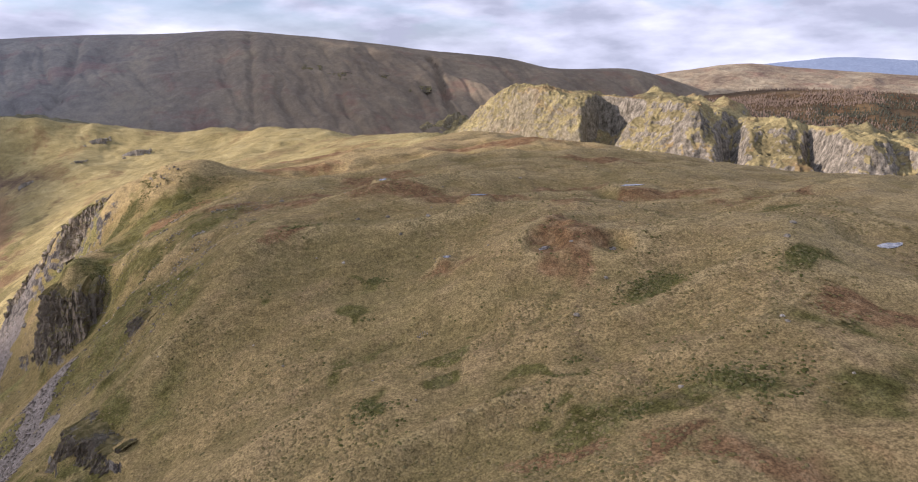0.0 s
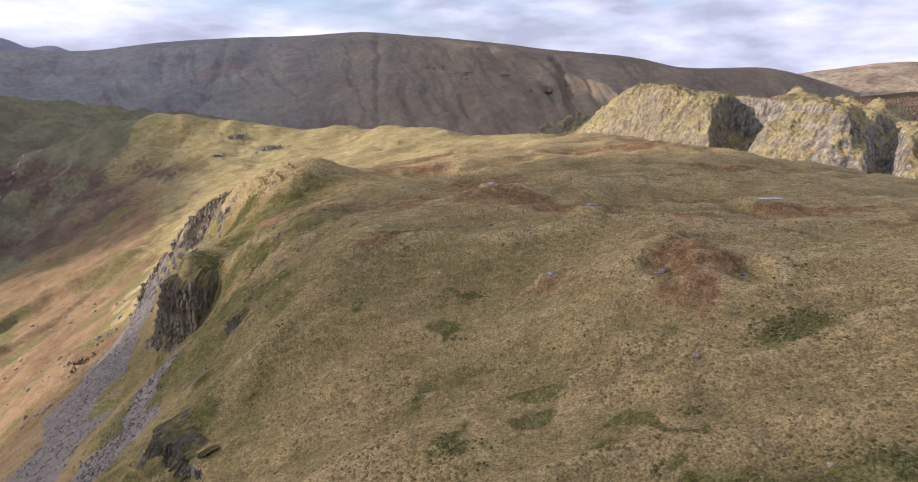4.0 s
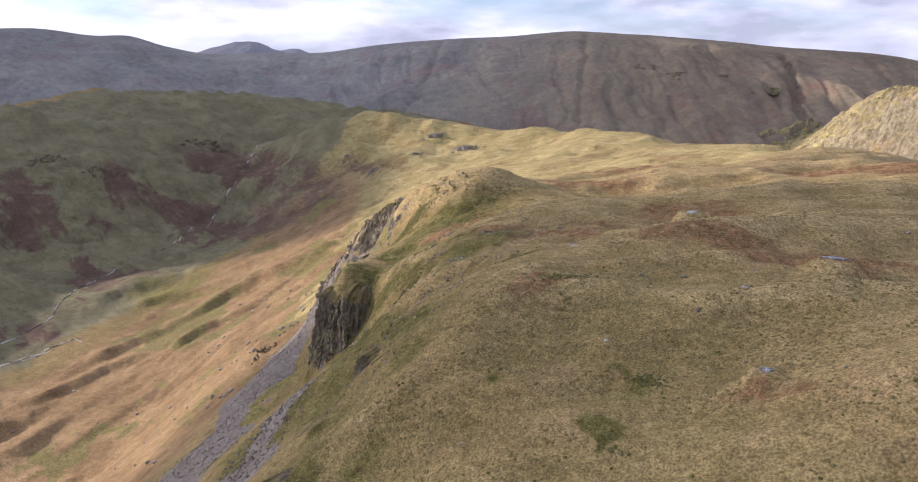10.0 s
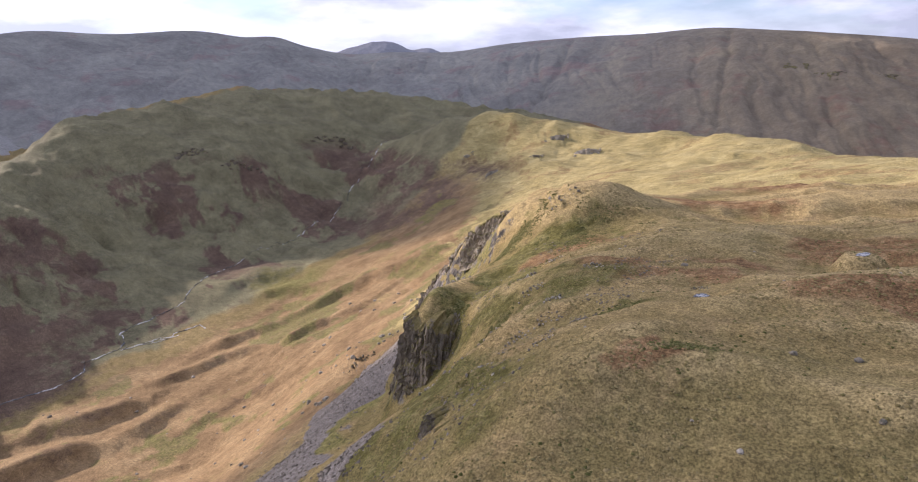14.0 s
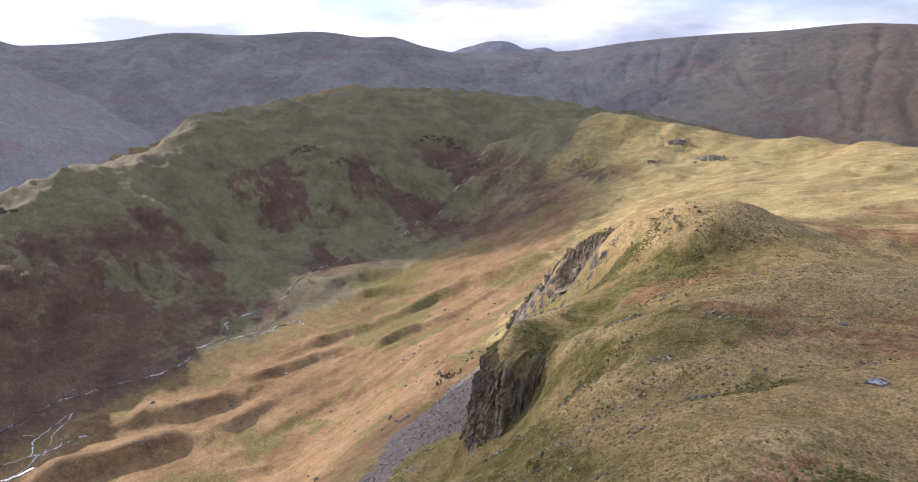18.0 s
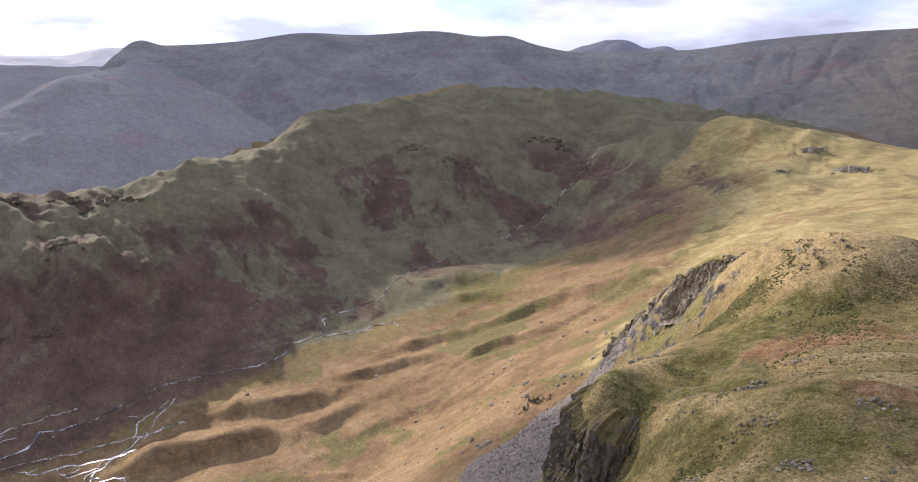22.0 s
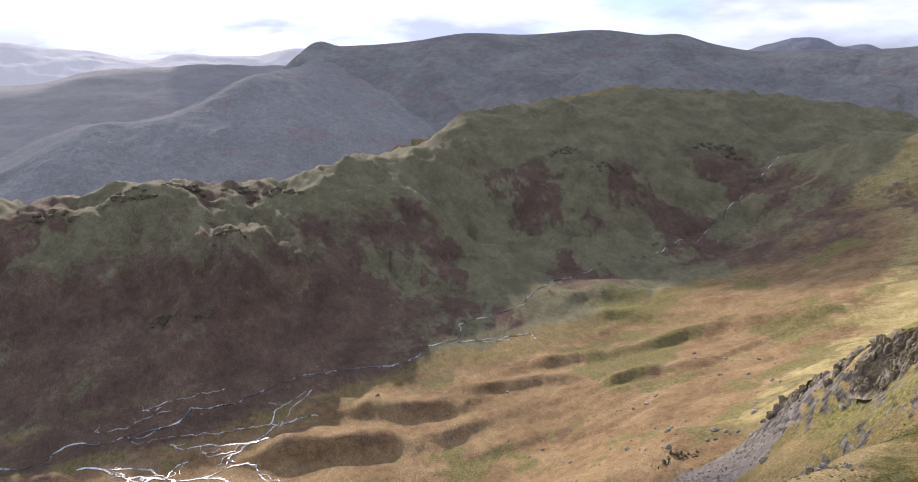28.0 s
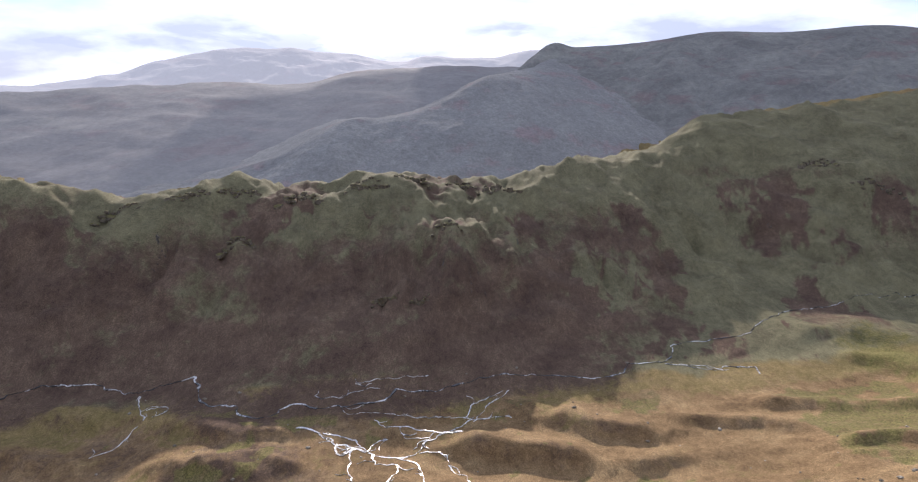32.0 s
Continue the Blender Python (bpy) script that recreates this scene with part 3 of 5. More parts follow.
SUNNY_BACK = [(-450, 1000, 130), (-250, 980, 110), (-50, 920, 100), (80, 760, 110), (180, 560, 130), (250, 400, 150), (330, 200, 160), (400, 0, 150), (400, -400, 120)]
FAR_RING = [(1800 * math.sin(a), 1800 * math.cos(a), 60) for a in np.arange(0.2, 6.3, 0.35)] + [(4600 * math.sin(a), 4600 * math.cos(a), 110) for a in np.arange(0, 6.28, 0.5)]

LANDFORMS = [PLATEAU, PLATEAU_EDGE, RIDGE_BEHIND, VALLEY_SHOULDER, KNOLL, CRAG_TOP, GULLY, CRAG_FOOT, RIB, RIB_SIDE, SLOPE_FOOT, SCREE, TERRACE, STREAM, BECK, LEFT_CREST, LEFT_FACE, LEFT_BACK,
             HEADWALL, MOOR, SUNNY_CREST, SUNNY_FACE, SUNNY_BACK, FAR_RING]


def surface_through(lines, soft=6.0, give=0.6):
    """The tight smooth surface that hangs on the lines of the landforms."""
    p = np.array([q for line in lines for q in line], float)
    d = np.sqrt((p[:, None, 0] - p[None, :, 0]) ** 2 + (p[:, None, 1] - p[None, :, 1]) ** 2 + soft**2)
    n = len(p)
    a = np.zeros((n + 3, n + 3))
    a[:n, :n] = -d + give * np.eye(n)
    a[:n, n], a[:n, n + 1], a[:n, n + 2] = 1, p[:, 0] / 1000, p[:, 1] / 1000
    a[n:, :n] = a[:n, n:].T
    w = np.linalg.solve(a, np.r_[p[:, 2], 0, 0, 0])

    def height(x, y):
        z = w[n] + w[n + 1] * x / 1000 + w[n + 2] * y / 1000
        for (px, py, _), k in zip(p, w):
            z = z - k * np.sqrt((x - px) ** 2 + (y - py) ** 2 + soft**2)
        return z
    return height


base_height = surface_through(LANDFORMS)

# small hummocks below the headwall: x, y, length, width, height, turn
HUMMOCKS = [(-560, 520, 18, 11, 5, 20), (-600, 540, 14, 11, 6, 70), (-585, 580, 15, 10, 5, 10), (-625, 575, 14, 10, 5, 100), (-500, 560, 30, 12, 5, 20), (-395, -95, 22, 10, 6, 75), (-370, 20, 24, 10, 6, 75), (-372, 60, 16, 8, 4, 60)]

# ridges of moraine, steep on the side away from the sun: crest line, half width, height
MORAINES = [([(-378, 398), (-364, 424), (-355, 452), (-333, 466), (-304, 471), (-278, 468), (-250, 460)], 8, 8.5), ([(-318, 352), (-316, 372), (-303, 390)], 5, 4.5), ([(-400, 346), (-394, 368), (-381, 386), (-370, 397)], 5.5, 5.5),
            ([(-393, 298), (-376, 326), (-368, 340), (-346, 360)], 6, 5.5), ([(-411, 216), (-402, 235), (-388, 246), (-384, 260), (-376, 284)], 9, 8), ([(-383, 150), (-374, 178), (-367, 198), (-357, 219), (-347, 243)], 9, 8),
            ([(-340, 250), (-346, 274), (-344, 294)], 6, 4.5), ([(-482, 405), (-499, 454), (-490, 488), (-453, 514), (-409, 518), (-360, 514)], 17, 6), ([(-458, 440), (-440, 470), (-400, 482), (-370, 482)], 7, 4),
            ([(-432, -34), (-424, -18), (-411, 13), (-396, 32)], 8, 6), ([(-404, 28), (-407, 46), (-405, 62)], 6, 4.5), ([(-447, -110), (-442, -88), (-439, -66)], 9, 6), ([(-318, 262), (-306, 300), (-290, 330)], 7, 3.5), ([(-330, 130), (-322, 165), (-310, 200)], 8, 4)]


def ridge_rise(x, y, line, wide, high):
    """A ridge along a line that climbs gently from its left and falls steeply to its right."""
    best, side, at = np.full(x.shape, 1e9), np.zeros(x.shape), np.zeros(x.shape)
    total = sum(math.hypot(b[0] - a[0], b[1] - a[1]) for a, b in zip(line[:-1], line[1:]))
    run = 0.0
    for (ax, ay), (bx, by) in zip(line[:-1], line[1:]):
        dx, dy = bx - ax, by - ay
        length = math.hypot(dx, dy)
        u = np.clip(((x - ax) * dx + (y - ay) * dy) / length**2, 0, 1)
        d = np.hypot(x - ax - u * dx, y - ay - u * dy)
        m = d < best
        best[m], side[m], at[m] = d[m], np.sign(dx * (y - ay) - dy * (x - ax))[m], (run + u * length)[m] / total
        run += length
    over = best / np.where(side > 0, 2.3 * wide, 0.85 * wide)
    ends = 0.35 + 0.65 * smooth(0.0, 0.22, at) * smooth(1.0, 0.75, at)
    return high * ends * np.exp(-over**2)


# pools on the moor: x, y, length, width, turn
POOLS = [(77, 180, 4.5, 1.6, 10), (92, 101, 4.5, 2.0, 20), (15.5, 126, 1.2, 0.8, 30), (36, 122, 2.0, 1.0, -20), (32, 113, 2.2, 0.9, 40), (29, 167, 2.6, 1.0, 0), (4.6, 212, 2.4, 1.2, 60), (-18, 175, 2.0, 1.1, 50),
         (44, 110, 1.8, 0.8, 70)]


# where bare rock breaks the slope: a line, the half width and how strongly
ROCK_BANDS = [([(-104, 272), (-116, 272), (-128, 272), (-146, 281), (-161, 288)], 8, 0.35), ([(-113, 248), (-108, 232), (-101, 212)], 7, 0.6),
              ([(-196, 288), (-184, 278), (-172, 268)], 6, 0.7), ([(-55, 148), (-50, 157)], 4, 0.5), ([(-53, 109), (-43, 100)], 6, 0.7), ([(-66, 168), (-56, 178)], 6, 0.35), ([(-90, 262), (-74, 252)], 6, 0.5),
              ([(-330, 800), (-250, 752)], 16, 0.6), ([(-346, 705), (-300, 728)], 12, 0.6), ([(-440, 770), (-380, 745)], 12, 0.6)]


def rockiness(x, y):
    out = np.zeros_like(x)
    wob = fbm(x, y, 12, 3, 0.6, 53)
    for line, wide, much in ROCK_BANDS:
        out = np.maximum(out, much * smooth(1.25, 0.55, line_distance(x, y, line) / wide + 0.35 * wob))
    return out


def height(x, y):
    """The height of the ground."""
    x, y = np.asarray(x, float), np.asarray(y, float)
    z = base_height(x, y)
    floor = smooth(60, 15, line_distance(x, y, STREAM)) * smooth(60, 45, z)       # the flat by the stream
    upland = smooth(150, 190, z)
    slope_side = smooth(-130, -200, x) * smooth(130, 90, z) * smooth(-480, -420, x)
    by_crag = np.exp(-((x + 103) / 45) ** 2 - ((y - 238) / 60) ** 2)
    calm = (1 - 0.85 * floor) * (1 - 0.55 * slope_side) * (1 - 0.85 * by_crag)
    z = z + calm * (3.0 * fbm(x, y, 90, 2, 0.5, 3) + (1.3 - 0.2 * upland) * fbm(x, y, 30, 2, 0.45, 7))
    z = z + calm * (0.45 * fbm(x, y, 11.0, 2, 0.5, 9) + 0.14 * fbm(x, y, 4.0, 3, 0.5, 11))
    # long low folds and terracettes of the moor
    z = z + calm * upland * (1.9 * fbm(0.35 * x + 0.12 * y, y - 0.30 * x + 8 * fbm(x, y, 60, 2, 0.5, 19), 30.0, 3, 0.5, 13, True) - 0.6)
    z = z + calm * upland * 0.36 * fbm(0.25 * x, y - 0.15 * x + 3 * fbm(x, y, 25, 2, 0.5, 61), 6.0, 2, 0.5, 39, True)
    far = smooth(300, 700, np.hypot(x, y - 60))
    sunny = smooth(-560, -480, x)
    z = z + calm * far * (1 - 0.6 * sunny) * (7.0 * fbm(x, y, 130, 4, 0.5, 5, True) - 2.5 + 2.4 * fbm(x, y, 34, 4, 0.5, 15, True))
    gullies = fbm(0.3 * x, y, 48, 4, 0.55, 17, True)
    z = z - 7.5 * smooth(-480, -560, x) * smooth(40, 70, z) * (0.25 + 0.75 * smooth(140, 100, z)) * gullies
    # long low ridges of moraine on the sunny valley side
    ridge_side = smooth(-470, -420, x) * smooth(-225, -270, x) * smooth(60, 170, y) * smooth(560, 480, y) * (1 - 0.7 * floor)
    u, v = 0.52 * x + 0.85 * y, -0.85 * x + 0.52 * y
    z = z + ridge_side * smooth(-0.55, 0.35, fbm(x, y, 110, 2, 0.5, 35)) * (1.8 * fbm(0.22 * u, v + 10 * fbm(x, y, 80, 2, 0.5, 33), 24, 3, 0.5, 31, True) - 0.5)
    bend = 3.0 * fbm(x, y, 30, 2, 0.5, 57)
    for line, wide, high in MORAINES:
        p = np.array(line)
        m = (x > p[:, 0].min() - 3 * wide) & (x < p[:, 0].max() + 3 * wide) & (y > p[:, 1].min() - 3 * wide) & (y < p[:, 1].max() + 3 * wide)
        if m.any():
            z[m] += ridge_rise(x[m] + bend[m], y[m] + bend[m], line, wide, high) * (1 + 0.2 * fbm(x[m], y[m], 22, 2, 0.5, 59))
    for hx, hy, length, width, high, turn in HUMMOCKS:
        m = (np.abs(x - hx) < length * 2.2) & (np.abs(y - hy) < length * 2.2)
        if not m.any():
            continue
        ca, sa = math.cos(radians(turn)), math.sin(radians(turn))
        u, v = (x[m] - hx) * ca + (y[m] - hy) * sa, -(x[m] - hx) * sa + (y[m] - hy) * ca
        v = v + 0.2 * width * fbm(x[m], y[m], 18, 2, 0.5, 23)
        wide = np.where(v > 0, 1.6 * width, 0.8 * width)
        z[m] += 1.35 * high * np.exp(-((u / (1.35 * length)) ** 2) - (np.abs(v) / wide) ** 1.75) * (1 + 0.25 * fbm(x[m], y[m], 14, 2, 0.5, 29))
    # rock steps with turf ledges between them
    k = rockiness(x, y)
    m = k > 0.02
    if m.any():
        warp = 1.6 * fbm(x[m], y[m], 9, 3, 0.55, 43) + 0.9 * fbm(x[m], y[m], 3.2, 3, 0.6, 47, True)
        q = (z[m] + warp) / 4.2
        f = q - np.floor(q)
        z[m] += k[m] * (4.2 * (np.floor(q) + smooth(0.45, 0.85, f)) - warp - z[m] + 0.5 * warp)
    for px, py, length, width, turn in POOLS:
        d = np.hypot(x - px, y - py)
        m = d < length * 2.5
        if m.any():
            level = base_height(np.array([px], float), np.array([py], float))[0] + 0.2
            k = smooth(length * 2.5, length * 1.1, d[m])
            z[m] = z[m] * (1 - k) + (level - 0.15) * k
    return z

# ---------------------------------------------------------------- what grows where
# patches on the moor: x, y, length, width, turn
# the first, on the knoll's near side, also darkens it in place of shade
GREEN_PATCHES = [(-72, 234, 24, 9, 35), (-90, 246, 14, 8, 60), (-79, 214, 12, 4, 75), (-76, 200, 10, 5, 80), (37, 68, 13, 3.2, -8), (53, 60, 7, 3.4, 10), (24, 70, 6, 2, 0), (-7, 98, 4, 3, 30), (1, 104, 7, 2.5, 40), (22, 74, 3, 1.5, 0), (46, 96, 5, 2.5, 20), (0, 129, 3, 2, 0), (-20, 127, 2.5, 2, 20), (60, 72, 6, 2, -30),
                 (70, 92, 6, 3, 40), (30, 95, 4, 1.5, 30), (-2, 115, 5, 2, 45), (12, 96, 4, 2, 20), (-74, 204, 14, 5, 62), (-69, 188, 8, 4, 60), (-60, 180, 5, 3, 40), (28, 82, 5, 1.5, 20), (14, 88, 3, 2, 50),
                 (-30, 168, 4, 2, 40), (-15, 150, 4, 1.5, 20), (88, 128, 8, 3, 30), (0, 84, 4, 2, 50)]
RUST_PATCHES = [(35, 106, 5, 7, 0), (38, 128, 4, 7, 0), (39, 114, 6, 5, 20), (36, 118, 5, 10, 0), (38, 110, 5, 4, 30), (-27, 192, 15, 4, 15), (2, 223, 13, 4, 10), (-20, 146, 5, 1.6, 30), (27, 172, 16, 4, 10), (82, 169, 18, 4, -5), (41, 52, 8, 3, -30), (68, 75, 8, 2, -15),
                (-1, 224, 10, 4, 20), (11, 176, 14, 4, -10), (-42, 199, 10, 4, 30), (-62, 226, 12, 6, 50), (60, 185, 14, 3, 0), (-36, 280, 20, 8, 0), (30, 260, 22, 5, 10), (80, 230, 20, 5, -10), (16, 126, 3, 3, 0),
                (100, 150, 16, 3, -30), (20, 66, 5, 2, 0), (32, 60, 6, 2, 10), (-18, 205, 10, 3, 20), (50, 150, 8, 4, 60), (-10, 330, 40, 9, 5), (60, 300, 30, 6, 0)]
SCREES = [[(-162, 288), (-160, 262), (-157, 240), (-146, 215), (-133, 190), (-120, 165), (-112, 140), (-105, 110)], [(-72, 152), (-75, 138), (-74, 120), (-82, 98)]]
SCREE_WIDTHS = [17, 6]
TRODS = [[(58, 93), (60, 88), (59, 83), (58, 73), (60, 67), (62, 58)], [(32, 96), (31, 88), (34, 80), (38, 62)], [(-492, 60), (-492, 88), (-495, 146), (-509, 192), (-542, 246)], [(55, 230), (50, 200), (47, 170), (40, 140)],
         [(-458, 314), (-451, 342), (-437, 365)]]


def patches(x, y, items):
    out = np.zeros_like(x)
    x, y = x + 4.5 * fbm(x, y, 11, 3, 0.6, 231), y + 4.5 * fbm(x, y, 11, 3, 0.6, 233)
    for px, py, length, width, turn in items:
        m = np.hypot(x - px, y - py) < 2.2 * max(length, width)
        if m.any():
            ca, sa = math.cos(radians(turn)), math.sin(radians(turn))
            u, v = (x[m] - px) * ca + (y[m] - py) * sa, -(x[m] - px) * sa + (y[m] - py) * ca
            out[m] = np.maximum(out[m], np.exp(-0.8 * ((u / length) ** 2 + (v / width) ** 2)))
    return out


def growth(x, y, z):
    """Layers of the ground's cover, 0 to 1."""
    w1, w2, w3 = fbm(x, y, 140, 4, 0.55, 201), fbm(x, y, 45, 5, 0.6, 211), fbm(x, y, 14, 4, 0.6, 221)
    near_top = smooth(165, 185, z) * smooth(360, 300, y + 0.2 * x)
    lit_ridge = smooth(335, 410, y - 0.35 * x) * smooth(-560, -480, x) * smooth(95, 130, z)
    valley = smooth(-455, -400, x + 15 * w2) * smooth(-150, -190, x) * smooth(150, 110, z) * smooth(-400, -250, y)
    valley = np.maximum(valley, smooth(-455, -400, x) * smooth(135, 95, z) * smooth(150, 250, y) * smooth(-60, -110, x))
    tawny = valley * (0.85 + 0.25 * w2)
    shaded_far_side = smooth(-440, -478, x + 10 * w2) * smooth(-1000, -930, x)
    face = shaded_far_side * smooth(560, 480, y)
    head = shaded_far_side * smooth(480, 560, y)
    mid_face = smooth(-190, -110, y + 40 * w1) * smooth(390, 270, y + 70 * w1)
    bracken_and_shade = np.clip(face * mid_face * smooth(118, 78, z + 16 * w2 + 8 * w3) * (0.95 + 0.4 * w2 + 0.3 * w3), 0, 1)
    blotch = fbm(0.45 * (x + 20 * w2), y + 0.35 * x + 14 * w3, 60, 4, 0.55, 241)
    bracken_and_shade = np.maximum(bracken_and_shade, shaded_far_side * smooth(-0.05, 0.35, blotch - 0.1 * smooth(60, 120, z)) * smooth(150, 110, z))
    bracken_and_shade = bracken_and_shade * (1 - 0.85 * smooth(0.05, 0.4, fbm(0.6 * x + 12 * w3, y + 0.4 * x, 42, 4, 0.6, 251)) * smooth(110, 60, z) * smooth(170, 260, y))
    corner = np.exp(-(((x + 430) / 120) ** 2 + ((y - 690) / 90) ** 2)) * smooth(150, 125, z)
    bracken_and_shade = np.maximum(bracken_and_shade, 1.1 * corner * (0.8 + 0.4 * w2))
    bracken_and_shade = np.maximum(bracken_and_shade, valley * 0.7 * smooth(0.35, 0.8, w2 + 0.4 * w3))
    # greener sward on the west slope, also standing in for its shade
    west = smooth(-8, -52, x) * smooth(-112, -95, x) * smooth(55, 85, y) * smooth(225, 195, y)
    green = np.maximum(patches(x, y, GREEN_PATCHES) * (0.95 + 0.4 * w3), west * (0.38 + 0.5 * w3))
    sunlit_gold = np.clip(lit_ridge * (0.9 + 0.4 * w2), 0, 1)
    rust = np.maximum(1.3 * patches(x, y, RUST_PATCHES) * (0.9 + 0.4 * w3), smooth(860, 900, y) * smooth(130, 160, z) * np.clip(0.5 + 0.7 * w2, 0, 1))
    rust = np.maximum(rust, smooth(1040, 1120, y - 0.1 * x) * 0.7)
    rust = np.maximum(rust, 0.45 * lit_ridge * smooth(0.45, 0.8, w2))
    moss = 0.62 * np.clip(valley * smooth(0.12, 0.7, w2 + 0.6 * w3), 0, 1)
    mound = np.exp(-(((x + 445) / 75) ** 2 + ((y - 480) / 42) ** 2))
    moss = np.maximum(moss, 0.9 * mound * (0.75 + 0.3 * w3))
    moss = np.maximum(moss, np.exp(-(((x + 112) / 22) ** 2 + ((y - 250) / 40) ** 2)) * (0.55 + 0.7 * w3))
    moss = np.maximum(moss, 0.9 * np.exp(-(((x + 112) / 16) ** 2 + ((y - 196) / 34) ** 2)) * (0.6 + 0.7 * w3))
    moss = np.maximum(moss, 0.8 * np.exp(-(((x + 88) / 10) ** 2 + ((y - 150) / 30) ** 2)) * (0.6 + 0.8 * w3))
    # bracken tone on the moraines' steep sides also stands in for their shade
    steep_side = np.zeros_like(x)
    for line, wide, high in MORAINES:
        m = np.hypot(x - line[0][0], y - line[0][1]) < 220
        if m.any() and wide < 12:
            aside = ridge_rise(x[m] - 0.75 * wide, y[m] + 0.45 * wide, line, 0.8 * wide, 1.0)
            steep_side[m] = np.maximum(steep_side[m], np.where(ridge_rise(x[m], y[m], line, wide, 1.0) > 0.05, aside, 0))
    bracken_and_shade = np.maximum(bracken_and_shade, 0.30 * steep_side * (1 + 0.8 * w3)) * (1 - 0.9 * np.clip(1.6 * mound - 0.3, 0, 1))
    moss = np.maximum(moss, 1.2 * np.exp(-(((x + 132) / 30) ** 2 + ((y - 278) / 15) ** 2)) * (0.8 + 0.5 * w3))
    # bracken tone by the beck and lower valley also paints the ridge's shadow
    flat = smooth(38, 12, line_distance(x, y, STREAM)) * smooth(-300, -200, y) * smooth(330, 250, y)
    bracken_and_shade = np.maximum(bracken_and_shade, 0.9 * flat)
    bracken_and_shade = np.maximum(bracken_and_shade, 0.6 * valley * smooth(150, 60, y) * (0.9 + 0.5 * w2))
    scree = np.zeros_like(x)
    for line, wide in zip(SCREES, SCREE_WIDTHS):
        scree = np.maximum(scree, smooth(1.25, 0.6, (line_distance(x, y, line) + 4 * w3) / wide))
    trod = np.zeros_like(x)
    for line in TRODS:
        trod = np.maximum(trod, smooth(1.4, 0.5, line_distance(x + 1.5 * w3, y, line)))
    return {"tawny": tawny, "sunlit_gold": sunlit_gold, "rust": rust, "bracken_and_shade": bracken_and_shade, "green": green, "moss": moss, "scree": scree, "trod": trod, "heath": shaded_far_side, "rock": rockiness(x, y)}

# one sheet of ground, finer where the camera looks
turns = np.r_[np.arange(-50, 130, 0.15), np.arange(130, 310, 3.0)]
reach = [0.3, 4.0, 8.0, 14.0]
while reach[-1] < 4700:
    reach.append(reach[-1] + (0.95 if 150 < reach[-1] < 330 else max(0.7, 0.0072 * reach[-1])))
reach = np.array(reach)
az, rr = np.meshgrid(np.radians(turns), reach)
gx, gy = -np.sin(az) * rr, 30 + np.cos(az) * rr
gz = height(gx, gy)
# tone by swell, plus a gradient for the stronger light on the far moor
swell = gz - 0.25 * (np.roll(gz, 8, 0) + np.roll(gz, -8, 0) + np.roll(gz, 14, 1) + np.roll(gz, -14, 1))
ground = new("ground", grid_mesh("ground", np.stack([gx, gy, gz], -1), len(reach), len(turns), GRASS, wrap=True, layers={**growth(gx, gy, gz), "swell_and_light": np.clip(0.5 + 0.32 * swell * smooth(500, 250, np.hypot(gx, gy - 30)) + 0.30 * (smooth(80, 210, gy + 1.2 * gx) - 0.5), 0, 1)}))
tagged(ground, "rough olive and tawny moorland grass over ridge, valley and fellside", "ground", kind="structure")


def rr_like(co):
    return np.hypot(co[:, :, 0], co[:, :, 1] - 60)


